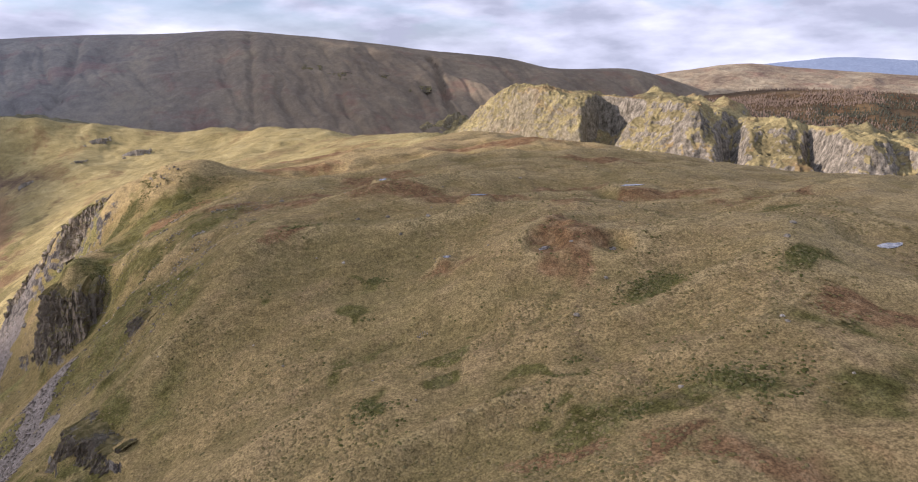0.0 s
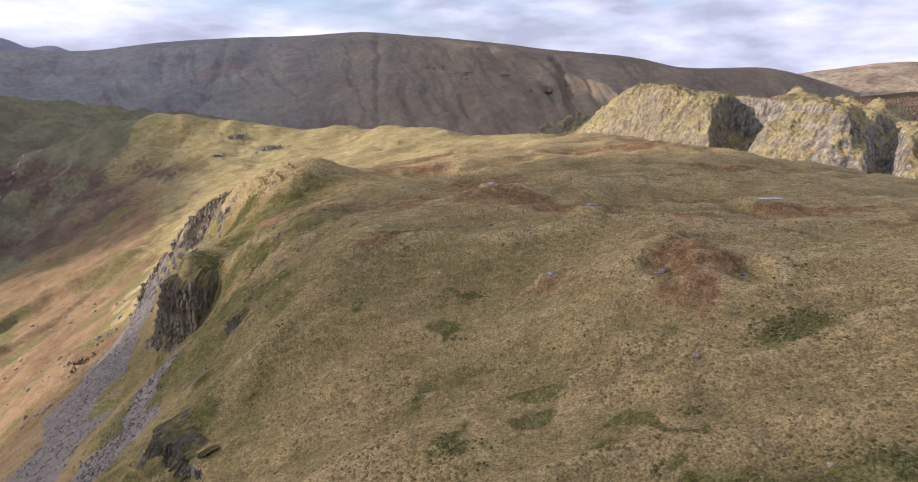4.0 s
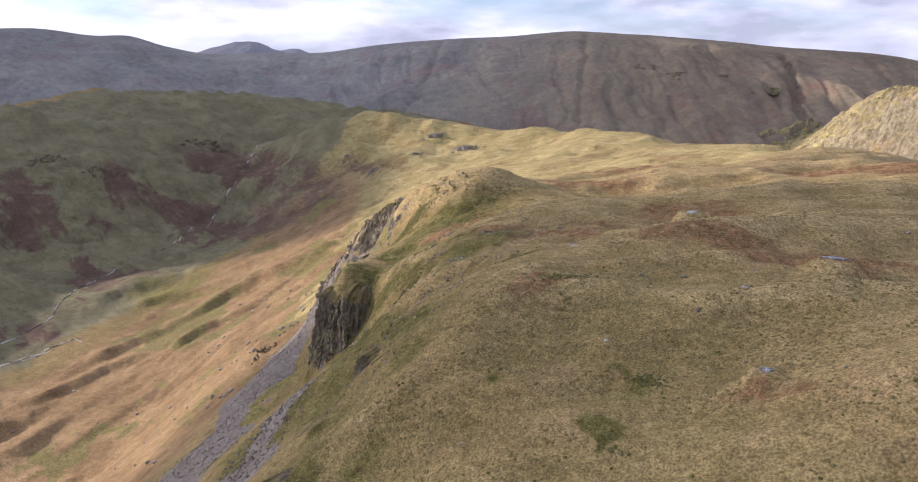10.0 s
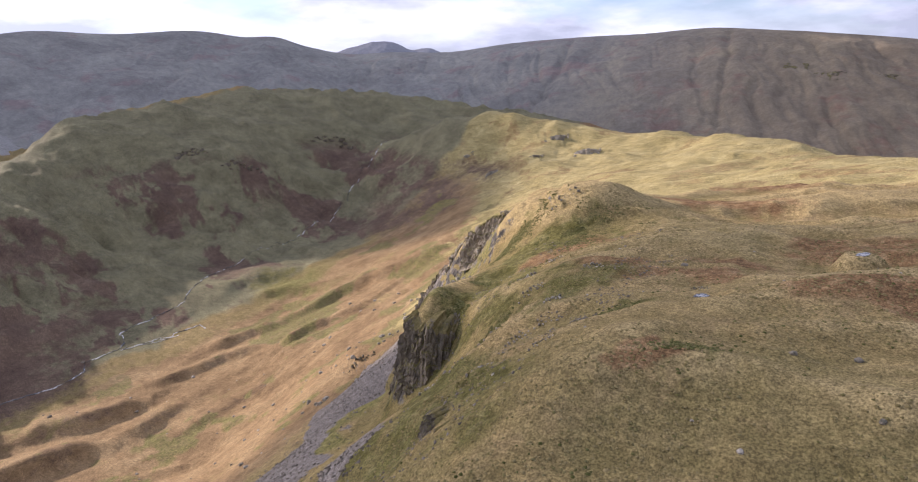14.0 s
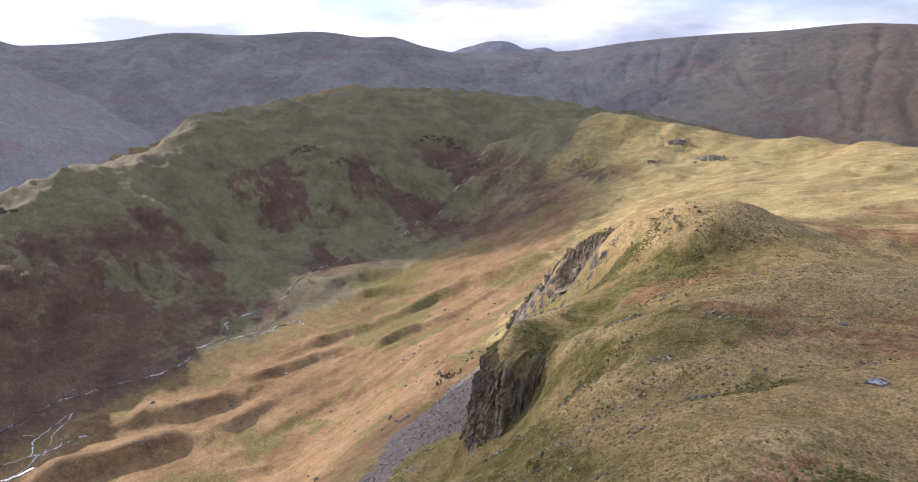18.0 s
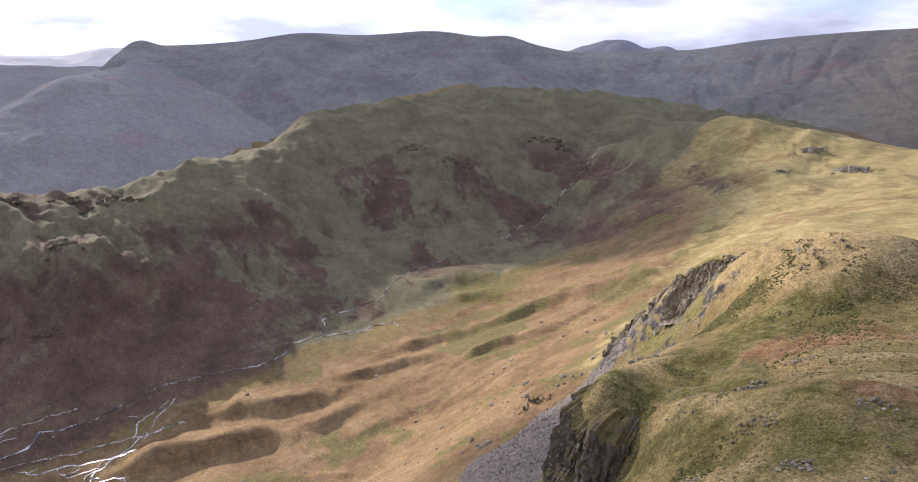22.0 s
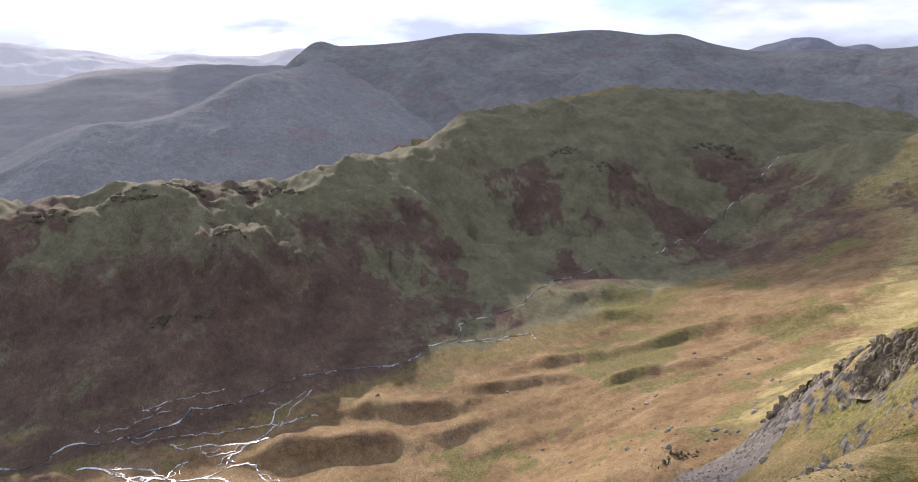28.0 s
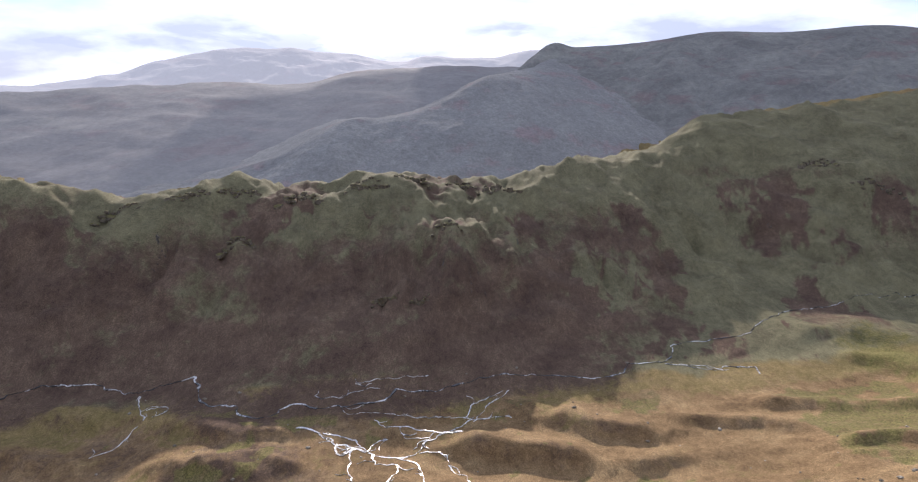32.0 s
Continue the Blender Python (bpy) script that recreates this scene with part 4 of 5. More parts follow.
def hill(name, label, crest, front, back, material, n, m, bulge=1.5, rough=12.0, size=150.0, gully=0.0, seed=1, crest_rough=2.0, category="hill", spurs=(), fine=0.0, waves=0.0, clefts=(), bays=()):
    """A long hill: its crest line, the foot on the near side and the foot on the far side."""
    c, f, b = along(crest, n), along(front, n), along(back, n)
    u = np.linspace(0, 1, m)[:, None]
    shape = (1 - (1 - u) ** bulge)
    near = f[None, :, :] + (c - f)[None, :, :] * u[:, :, None]
    near[:, :, 2] = f[None, :, 2] + (c - f)[None, :, 2] * shape
    k = max(8, m // 4)
    v = np.linspace(0, 1, k + 1)[1:, None]
    rear = c[None] + (b - c)[None] * v[:, :, None]
    rear[:, :, 2] = c[None, :, 2] + (b - c)[None, :, 2] * (v**bulge)
    co = np.concatenate([near, rear])
    down = np.concatenate([1 - u, v]) * np.ones((1, n))
    x, y = co[:, :, 0], co[:, :, 1]
    amount = crest_rough + (rough - crest_rough) * smooth(0, 0.3, down)
    co[:, :, 2] += amount * fbm(x, y, size, 6, 0.52, seed, True) * 0.7
    if gully:
        s = np.linspace(0, np.sum(np.linalg.norm(np.diff(c[:, :2], axis=0), axis=1)), n)[None, :] + 0 * x
        cut = fbm(s + 40 * fbm(x, y, 200, 2, 0.5, seed + 5), 0.25 * rr_like(co), 110, 4, 0.55, seed + 9, True)
        co[:, :, 2] -= gully * smooth(0.02, 0.35, down) * np.maximum(cut, 0)
    along_crest = np.cumsum(np.r_[0, np.linalg.norm(np.diff(c[:, :2], axis=0), axis=1)])
    for sx, sy, high, before, after in spurs:
        ds = along_crest - along_crest[np.argmin((c[:, 0] - sx) ** 2 + (c[:, 1] - sy) ** 2)]
        ds = ds[None, :] + 8 * fbm(x, y, 60, 3, 0.5, seed + 21)
        rise = np.exp(-np.abs(np.where(ds < 0, ds / before, ds / after)) ** 1.6)
        co[:len(u), :, 2] += (high * rise * (np.sin(math.pi * np.clip(down, 0, 1)) ** 0.8))[:len(u)]
    for sx, sy, length, deep in bays:
        ds = along_crest - along_crest[np.argmin((c[:, 0] - sx) ** 2 + (c[:, 1] - sy) ** 2)]
        ds = ds[None, :] + 10 * fbm(x, y, 50, 3, 0.5, seed + 61)
        co[:len(u), :, 2] -= (deep * smooth(-6, 18, ds) * smooth(length, 0.35 * length, ds) * smooth(0.02, 0.16, down) * smooth(1.0, 0.6, down))[:len(u)]
    if spurs:
        cap = c[None, :, 2] - 6 * down[:len(u)]
        co[:len(u), :, 2] = np.minimum(co[:len(u), :, 2], cap + 0.12 * (co[:len(u), :, 2] - cap))
    if fine:
        co[:, :, 2] += fine * smooth(0.0, 0.12, down) * (fbm(x, y, 42, 5, 0.6, seed + 31, True) - 0.3)
    if waves:
        co[:, :, 2] += waves * fbm(along_crest[None, :] + 0 * x, 0 * x, 330, 3, 0.5, seed + 41) * smooth(0.5, 0.0, down)
    for line, deep, wide in clefts:
        d = line_distance(x + 6 * fbm(x, y, 50, 3, 0.5, seed + 51), y, line)
        co[:, :, 2] -= deep * np.exp(-(d / wide) ** 2)
    ob = new(name, grid_mesh(name, co, len(co), n, material))
    return tagged(ob, label, category)




FELL_CREST = [(-2330, 380, 90), (-2300, 500, 200), (-2272, 561, 262), (-2264, 598, 309), (-2241, 693, 308), (-2213, 943, 326), (-2200, 1104, 352), (-2133, 1341, 353), (-2008, 1617, 367), (-1927, 1719, 350),
              (-1855, 1800, 352), (-1779, 1879, 319), (-1714, 1991, 296), (-1560, 2120, 300), (-1330, 2145, 298), (-1087, 2169, 326), (-864, 2162, 337), (-610, 2145, 345),
              (-387, 2095, 352), (-221, 2070, 340), (18, 2033, 317), (178, 2025, 299), (313, 2009, 287), (440, 1985, 272), (536, 1981, 251), (841, 2036, 243), (984, 2082, 216), (1120, 2050, 170)]
FELL_FRONT = [(-1900, 200, 40), (-1650, 300, 40), (-1500, 600, 50), (-1350, 900, 70), (-1250, 1150, 90), (-1150, 1350, 90), (-1000, 1450, 80), (-800, 1450, 70), (-500, 1400, 60), (-250, 1350, 60), (0, 1350, 80), (300, 1400, 80),
              (600, 1500, 80), (850, 1700, 90), (1000, 1850, 90)]
FELL_BACK = [(-2900, 300, 80), (-2900, 1200, 80), (-2600, 2200, 80), (-1900, 2700, 80), (-900, 2800, 80), (100, 2700, 80), (1200, 2600, 80)]
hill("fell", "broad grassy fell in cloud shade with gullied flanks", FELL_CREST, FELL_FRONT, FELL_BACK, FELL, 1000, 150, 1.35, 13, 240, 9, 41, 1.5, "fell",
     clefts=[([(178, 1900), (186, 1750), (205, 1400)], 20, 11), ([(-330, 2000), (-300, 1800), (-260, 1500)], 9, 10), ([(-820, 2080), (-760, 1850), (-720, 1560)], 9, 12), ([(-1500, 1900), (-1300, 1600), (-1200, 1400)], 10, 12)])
CRAG_CREST = [(40, 1430, 75), (110, 1400, 85), (165, 1375, 108), (210, 1345, 148), (240, 1322, 176), (266, 1302, 205), (304, 1250, 214), (346, 1170, 210), (425, 1080, 202), (465, 1022, 201), (512, 954, 194), (547, 911, 180), (582, 865, 180), (613, 818, 173), (634, 777, 167),
              (673, 716, 160), (760, 600, 140)]
CRAG_FRONT = [(20, 1360, 60), (100, 1270, 60), (230, 1110, 60), (298, 980, 65), (387, 840, 65), (483, 710, 65), (570, 590, 65), (680, 450, 65)]
CRAG_BACK = [(150, 1480, 120), (300, 1500, 130), (620, 1300, 110), (800, 1050, 100), (900, 850, 95), (1000, 700, 90)]
hill("craggy_hill", "sunlit rocky hill with broken grey crags and grass ledges", CRAG_CREST, CRAG_FRONT, CRAG_BACK, CRAGGY, 760, 190, 1.35, 24, 150, 12, 71, 4.0,
     bays=[(395, 1113, 150, 62), (530, 930, 40, 26), (600, 838, 40, 26)], spurs=[(372, 1140, 50, 150, 80), (505, 965, 36, 60, 34), (560, 893, 30, 34, 26), (590, 853, 26, 26, 20), (630, 785, 30, 36, 26)], fine=4.5)
MID_CREST = [(-1290, -420, 20), (-1303, -186, 55), (-1324, -87, 92), (-1388, 14, 138), (-1443, 103, 140), (-1492, 189, 157), (-1587, 275, 197), (-1682, 328, 218), (-1910, 489, 241), (-2250, 620, 280)]
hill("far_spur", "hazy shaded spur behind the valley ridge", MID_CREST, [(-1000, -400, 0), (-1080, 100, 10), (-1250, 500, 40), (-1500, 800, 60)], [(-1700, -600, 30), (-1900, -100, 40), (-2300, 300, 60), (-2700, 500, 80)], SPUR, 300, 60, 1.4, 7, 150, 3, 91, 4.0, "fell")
BACK_CREST = [(-1900, -1500, 140), (-2141, -809, 171), (-2286, -720, 181), (-2358, -500, 195), (-2412, -251, 187), (-2535, -71, 225), (-2543, 132, 233), (-2531, 386, 245), (-2500, 700, 250)]
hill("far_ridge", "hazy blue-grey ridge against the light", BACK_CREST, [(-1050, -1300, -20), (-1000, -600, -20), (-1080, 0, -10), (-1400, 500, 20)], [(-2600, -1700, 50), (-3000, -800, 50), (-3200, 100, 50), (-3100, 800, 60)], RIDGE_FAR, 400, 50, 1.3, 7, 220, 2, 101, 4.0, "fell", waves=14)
FAR_CREST = [(-3500, -2400, 120), (-3970, -1619, 190), (-4078, -1354, 249), (-4124, -1223, 295), (-4189, -1007, 325), (-4291, -535, 330), (-4335, -142, 312), (-4341, -7, 278), (-4342, 244, 314), (-4321, 570, 294), (-4267, 940, 331), (-4150, 1300, 330)]
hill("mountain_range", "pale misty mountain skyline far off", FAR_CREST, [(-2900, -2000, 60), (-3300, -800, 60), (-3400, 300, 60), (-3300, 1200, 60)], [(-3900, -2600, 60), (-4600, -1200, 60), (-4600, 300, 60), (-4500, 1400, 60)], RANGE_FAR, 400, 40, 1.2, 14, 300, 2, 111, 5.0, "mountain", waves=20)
PEAK_CREST = [(-3060, 3150, 290), (-2926, 3272, 327), (-2832, 3356, 369), (-2608, 3537, 385), (-2550, 3580, 353), (-2436, 3660, 359), (-2377, 3700, 331), (-2250, 3800, 290)]
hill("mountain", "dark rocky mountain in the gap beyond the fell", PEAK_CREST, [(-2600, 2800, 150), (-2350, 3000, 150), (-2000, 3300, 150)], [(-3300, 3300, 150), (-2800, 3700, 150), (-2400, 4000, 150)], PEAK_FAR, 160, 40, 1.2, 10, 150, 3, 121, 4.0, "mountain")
HEATH_CREST = [(1300, 3350, 190), (1458, 3294, 213), (1688, 3183, 253), (1876, 3076, 273), (2009, 2990, 257), (2230, 2829, 236), (2435, 2655, 217), (2700, 2400, 180)]
hill("heath_hill", "low rounded heath hill in distant sun", HEATH_CREST, [(900, 2700, 90), (1300, 2500, 90), (1700, 2200, 90), (2000, 1900, 90)], [(1700, 3700, 90), (2100, 3400, 90), (2500, 3100, 90), (2900, 2700, 90)], HEATH, 260, 50, 1.2, 12, 220, 3, 131, 3.0)
BLUE_CREST = [(2150, 3850, 230), (2348, 3724, 271), (2528, 3604, 295), (2694, 3482, 311), (2827, 3375, 303), (2967, 3253, 290), (3200, 3000, 270)]
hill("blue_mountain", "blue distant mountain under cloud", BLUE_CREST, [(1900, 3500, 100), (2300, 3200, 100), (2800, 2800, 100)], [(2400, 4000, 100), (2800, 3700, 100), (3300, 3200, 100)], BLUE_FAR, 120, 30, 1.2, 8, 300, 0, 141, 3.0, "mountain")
WOOD_CREST = [(740, 1800, 120), (872, 1691, 168), (1075, 1690, 189), (1245, 1569, 193), (1358, 1471, 186), (1500, 1300, 160)]
hill("wooded_hill", "low hill under larch and spruce plantation", WOOD_CREST, [(620, 1400, 100), (762, 1280, 110), (870, 1150, 110), (959, 1000, 105), (1100, 850, 100)], [(900, 2000, 90), (1250, 1900, 90), (1500, 1700, 90), (1700, 1400, 90)], WOODLAND, 300, 60, 1.3, 8, 120, 0, 151, 3.0)

# ---------------------------------------------------------------- clouds overhead, out of view, placed and sized to shade parts of the land


def part(name, me, parent, label=""):
    ob = new(name, me)
    ob.parent = parent
    return tagged(ob, label)


def cloud(over, size, high, seed, label, material, p=4.0):
    """A flat heap of cloud that lies towards the sun from the place given, and shades it."""
    lift = (high - over[2]) / TO_SUN.z
    cx, cy = over[0] + TO_SUN.x * lift, over[1] + TO_SUN.y * lift
    n, m = 72, 14
    a = np.linspace(0, 2 * math.pi, n, endpoint=False)[None, :]
    v = np.linspace(0, 1, m)[:, None]
    ring = np.sin(math.pi * np.clip(v, 0.0, 1.0)) ** 0.55
    c, s = np.cos(a), np.sin(a)
    square = (np.abs(c) ** p + np.abs(s) ** p) ** (-1 / p)
    x, y = size[0] * ring * c * square, size[1] * ring * s * square
    wob = 1 + 0.07 * fbm(x + cx, y + cy, 260, 3, 0.5, seed) * ring
    x, y = x * wob, y * wob
    z = (v - 0.25) * 120 + 35 * fbm(x + cx, y + cy, 150, 4, 0.55, seed + 3) * ring
    me = grid_mesh("cloud", np.stack([x, y, z], -1), m, n, material, wrap=True)
    ob = new("cloud", me)
    ob.location = (cx, cy, high)
    return tagged(ob, label, "cloud", "clouds over the fells")


cloud((110, -60, 210), (375, 350), 1250, 301, "broad thin cloud shading the near ridge", THIN_CLOUD, 2.6)
cloud((-190, 150, 110), (165, 132), 1250, 351, "small thin cloud shading the slope below the crags", THIN_CLOUD, 2.6)
cloud((-1210, 1130, 150), (800, 640), 1250, 311, "broad grey cloud shading the valley head", CLOUD)
cloud((-850, 1960, 200), (1000, 720), 1300, 321, "long grey cloud shading the broad fell", CLOUD)
cloud((640, 2190, 230), (560, 560), 1310, 361, "grey cloud over the end of the fell", CLOUD)
cloud((-2300, 1000, 250), (330, 900), 1350, 331, "long grey cloud beyond the valley head", CLOUD)
cloud((-1700, 120, 150), (480, 560), 1290, 371, "thin cloud over the far spur", THIN_CLOUD)
cloud((900, 2250, 180), (420, 330), 1300, 341, "small grey cloud beyond the craggy hill", CLOUD)

# ---------------------------------------------------------------- water


def ribbon(name, label, lines, width, material, seed, lift=0.3, category="stream"):
    """Narrow runs of water that lie on the ground."""
    verts, faces = [], []
    for line, scale in lines:
        p = np.array(line, float)
        length = np.sum(np.hypot(*np.diff(p[:, :2], axis=0).T))
        n = max(6, int(length / 1.1))
        q = along([(a, b, 0) for a, b in p[:, :2]], n)[:, :2]
        k = np.arange(n, dtype=float)
        for wave, reach in ((6.0, 1.5), (2.4, 0.75)):
            q[:, 0] += reach * value_noise(k / wave + 31 * len(verts), k * 0 + seed, seed) * smooth(0, 3, k)
            q[:, 1] += reach * value_noise(k / wave + 31 * len(verts), k * 0 + seed + 7, seed + 1) * smooth(0, 3, k)
        d = np.gradient(q, axis=0)
        d /= np.linalg.norm(d, axis=1)[:, None] + 1e-9
        side = np.stack([-d[:, 1], d[:, 0]], -1)
        w = width * scale * np.clip(0.85 + 1.1 * value_noise(k / 5.0, k * 0 + 3 + len(verts), seed + 2), 0.25, 2.2) * smooth(-1, 2, np.minimum(k, n - 1 - k))
        base = len(verts)
        left, right = q + side * w[:, None], q - side * w[:, None]
        zc = np.maximum(np.maximum(height(q[:, 0], q[:, 1]), height(left[:, 0], left[:, 1])), height(right[:, 0], right[:, 1])) + lift
        for i in range(n):
            verts += [(*left[i], zc[i] - 0.5), (*left[i], zc[i]), (*right[i], zc[i]), (*right[i], zc[i] - 0.5)]
        for i in range(n - 1):
            for j in range(3):
                faces.append((base + 4 * i + j, base + 4 * i + j + 1, base + 4 * i + 5 + j, base + 4 * i + 4 + j))
    me = bpy.data.meshes.new(name)
    me.from_pydata(verts, [], faces)
    me.materials.append(material)
    return tagged(new(name, me), label, category, kind="structure")


MAIN_BECK = [(-430, -230), (-455, -150), (-484, -117), (-486, -99), (-479, -78), (-472, -58), (-479, -44), (-482, -23), (-459, -10), (-442, 2), (-443, 10), (-440, 17), (-425, 26), (-421, 33), (-426, 43), (-438, 52), (-440, 60),
             (-436, 67), (-434, 74), (-436, 83), (-435, 89), (-436, 101), (-437, 112), (-441, 120), (-449, 125), (-447, 139), (-456, 170)]
UPPER_BECK = [(-456, 170), (-464, 197), (-466, 228), (-459, 279), (-464, 290), (-471, 296), (-474, 311), (-474, 321), (-485, 334), (-494, 336), (-498, 350), (-499, 370), (-505, 406), (-515, 416), (-530, 440), (-548, 500)]
ribbon("stream", "white-flecked beck winding along the valley floor", [(MAIN_BECK, 1.2), (UPPER_BECK, 0.8)], 0.42, BECK_WATER, 401)
BRAIDS = [([(-410, 63), (-411, 68), (-404, 78), (-393, 88), (-386, 100), (-382, 109)], 2.2), ([(-392, 90), (-380, 94), (-384, 102), (-382, 109), (-369, 114), (-366, 126)], 1.7), ([(-382, 109), (-391, 112), (-395, 120)], 1.5),
          ([(-418, 111), (-410, 116), (-409, 127), (-402, 140), (-395, 154), (-391, 166)], 1.6), ([(-380, 109), (-374, 126), (-379, 139), (-390, 145), (-393, 150), (-399, 160), (-411, 168), (-414, 176)], 1.1),
          ([(-414, 176), (-424, 183), (-435, 191), (-446, 202)], 0.8), ([(-374, 126), (-366, 136), (-351, 140), (-340, 142)], 0.8), ([(-379, 139), (-373, 153), (-359, 157), (-355, 161), (-340, 167)], 0.9)]
BRAIDS += [([(-384, 100), (-372, 100), (-362, 99), (-350, 103)], 1.0), ([(-366, 126), (-356, 126), (-345, 122)], 1.0), ([(-411, 174), (-412, 180), (-415, 192), (-414, 199)], 1.0), ([(-414, 168), (-431, 176), (-439, 189), (-445, 198)], 0.8),
           ([(-434, 89), (-426, 94), (-427, 107), (-423, 129), (-417, 152), (-416, 171)], 0.7), ([(-448, 69), (-444, 75), (-445, 87), (-449, 100), (-452, 112)], 0.7), ([(-457, 96), (-460, 112), (-462, 126), (-464, 148)], 0.7)]
BRAIDS += [([(-469, -55), (-452, -47), (-434, -39)], 0.9), ([(-428, -40), (-415, -42), (-405, -47), (-397, -56)], 0.8), ([(-447, -42), (-451, -34), (-444, -26), (-436, -34)], 0.8), ([(-467, 332), (-460, 347), (-457, 367), (-452, 380), (-440, 377)], 0.8),
           ([(-470, 322), (-462, 350), (-452, 362)], 0.6), ([(-409, 127), (-400, 128), (-393, 133), (-390, 145)], 0.6), ([(-405, 80), (-398, 96), (-388, 104)], 1.2)]
twigs = random.Random(439)
for line, scale in list(BRAIDS):
    for k in range(4 if scale > 1 else 2):
        (x0, y0), (x1, y1) = twigs.sample(line, 2)
        turn, far = math.atan2(y1 - y0, x1 - x0) + twigs.uniform(-0.9, 0.9), twigs.uniform(4, 14)
        BRAIDS.append(([(x0, y0), (x0 + 0.5 * far * math.cos(turn), y0 + 0.5 * far * math.sin(turn)), (x0 + far * math.cos(turn + 0.5), y0 + far * math.sin(turn + 0.5))], 0.42))
ribbon("braided_stream", "bright braided side channels spread over the flat valley floor", BRAIDS, 0.27, BRIGHT_WATER, 431)
GILL = [(-548, 500), (-555, 545), (-558, 610), (-572, 682), (-592, 745), (-622, 825), (-648, 920)]
ribbon("gill", "thin stream falling down the gully at the valley head", [(GILL, 1.0)], 0.28, BECK_WATER, 451)


def pool(px, py, length, width, turn, seed):
    n = 26
    a = np.linspace(0, 2 * math.pi, n, endpoint=False)
    r = 1 + 0.3 * value_noise(np.cos(a) * 2 + seed, np.sin(a) * 2, seed)
    u, v = length * r * np.cos(a), width * r * np.sin(a)
    ca, sa = math.cos(radians(turn)), math.sin(radians(turn))
    z = height(np.array([px], float), np.array([py], float))[0]
    rim = [(px + uu * ca - vv * sa, py + uu * sa + vv * ca) for uu, vv in zip(u, v)]
    verts = [(x, y, z + 0.12) for x, y in rim] + [(x, y, z - 0.4) for x, y in rim]
    me = bpy.data.meshes.new("pool")
    me.from_pydata(verts, [], [tuple(range(n))] + [(i, (i + 1) % n, n + (i + 1) % n, n + i) for i in range(n)])
    me.materials.append(POOL_WATER)
    return tagged(new("pool", me), "small dark peaty pool reflecting the sky on the moor", "pool", "pools on the moor", "structure")


for i, item in enumerate(POOLS):
    pool(item[0], item[1], 0.72 * item[2], 0.72 * item[3], item[4], 471 + i)

# ---------------------------------------------------------------- crags


def buttress_mesh(w, d, h, seed):
    """A jagged upright block of rock with clefts, standing on z = 0, its face towards -y."""
    n, m = 40, 22
    a = np.linspace(0, 2 * math.pi, n, endpoint=False)[None, :]
    v = np.linspace(0, 1, m)[:, None]
    c, s = np.cos(a), np.sin(a)
    square = (np.abs(c) ** 5 + np.abs(s) ** 5) ** (-0.2)
    taper = np.where(v < 0.82, 1 - 0.14 * v, (1 - 0.14 * 0.82) * np.sqrt(np.clip((1 - v) / 0.18, 0, 1)))
    x, y = 0.5 * w * c * square * taper, 0.5 * d * s * square * taper + 0.55 * d * v
    z = h * np.minimum(v, 0.82 + 0.35 * (v - 0.82) + 0 * a) / 0.883 + 0 * a
    arc = a * (w + d) / 4 + 0 * v
    column = fbm(arc, 0.22 * z, 0.34 * max(w, d), 4, 0.6, seed, True)
    ledge = fbm(arc * 0.4, z, 0.3 * h, 3, 0.5, seed + 5)
    push = 0.085 * (w + d) * column + 0.03 * (w + d) * ledge
    x, y = x + push * c, y + push * s
    z = z + 0.06 * h * fbm(x, y, 0.3 * w, 3, 0.6, seed + 9) * smooth(0.5, 1, v)
    me = grid_mesh("buttress", np.stack([x, y, z], -1), m, n, ROCK, wrap=True)
    me.polygons.foreach_set("use_smooth", np.zeros(len(me.polygons), bool))
    return me


def rock_mesh(seed):
    """An angular block of jointed rock, about two metres across."""
    rnd = random.Random(seed)
    bm = bmesh.new()
    bmesh.ops.create_icosphere(bm, subdivisions=4, radius=1.0)
    cuts = []
    for k in range(15):
        d = Vector((rnd.gauss(0, 1), rnd.gauss(0, 1), rnd.gauss(0, 0.55))).normalized()
        cuts.append((d, rnd.uniform(0.62, 0.95)))
    shift = Vector((seed * 5.7, seed * 2.1, 0))
    for v in bm.verts:
        c = v.co
        c = Vector([math.copysign(abs(q) ** 0.6, q) for q in c]) * 0.9
        for d, far in cuts:
            over = c.dot(d) - far
            if over > 0:
                c = c - d * over
        cleft = noise.noise(Vector((c.x * 2.4, c.y * 2.4, c.z * 0.5)) + shift)
        ledge = noise.noise(Vector((c.x * 0.8, c.y * 0.8, c.z * 4.0)) + shift)
        v.co = c * (1 + 0.26 * cleft - 0.30 * max(0.0, 0.18 - abs(cleft)) + 0.10 * ledge)
    me = bpy.data.meshes.new("rock")
    bm.to_mesh(me)
    bm.free()
    me.materials.append(ROCK)
    return me


ROCKS = [rock_mesh(s) for s in range(1, 10)]
# boulder stone on these copies offsets the dark of their shaded sides
PALE_ROCKS = [me.copy() for me in ROCKS[:5]]
for me in PALE_ROCKS:
    me.materials[0] = BOULDER


def level(px, py):
    return float(height(np.array([px], float), np.array([py], float))[0])


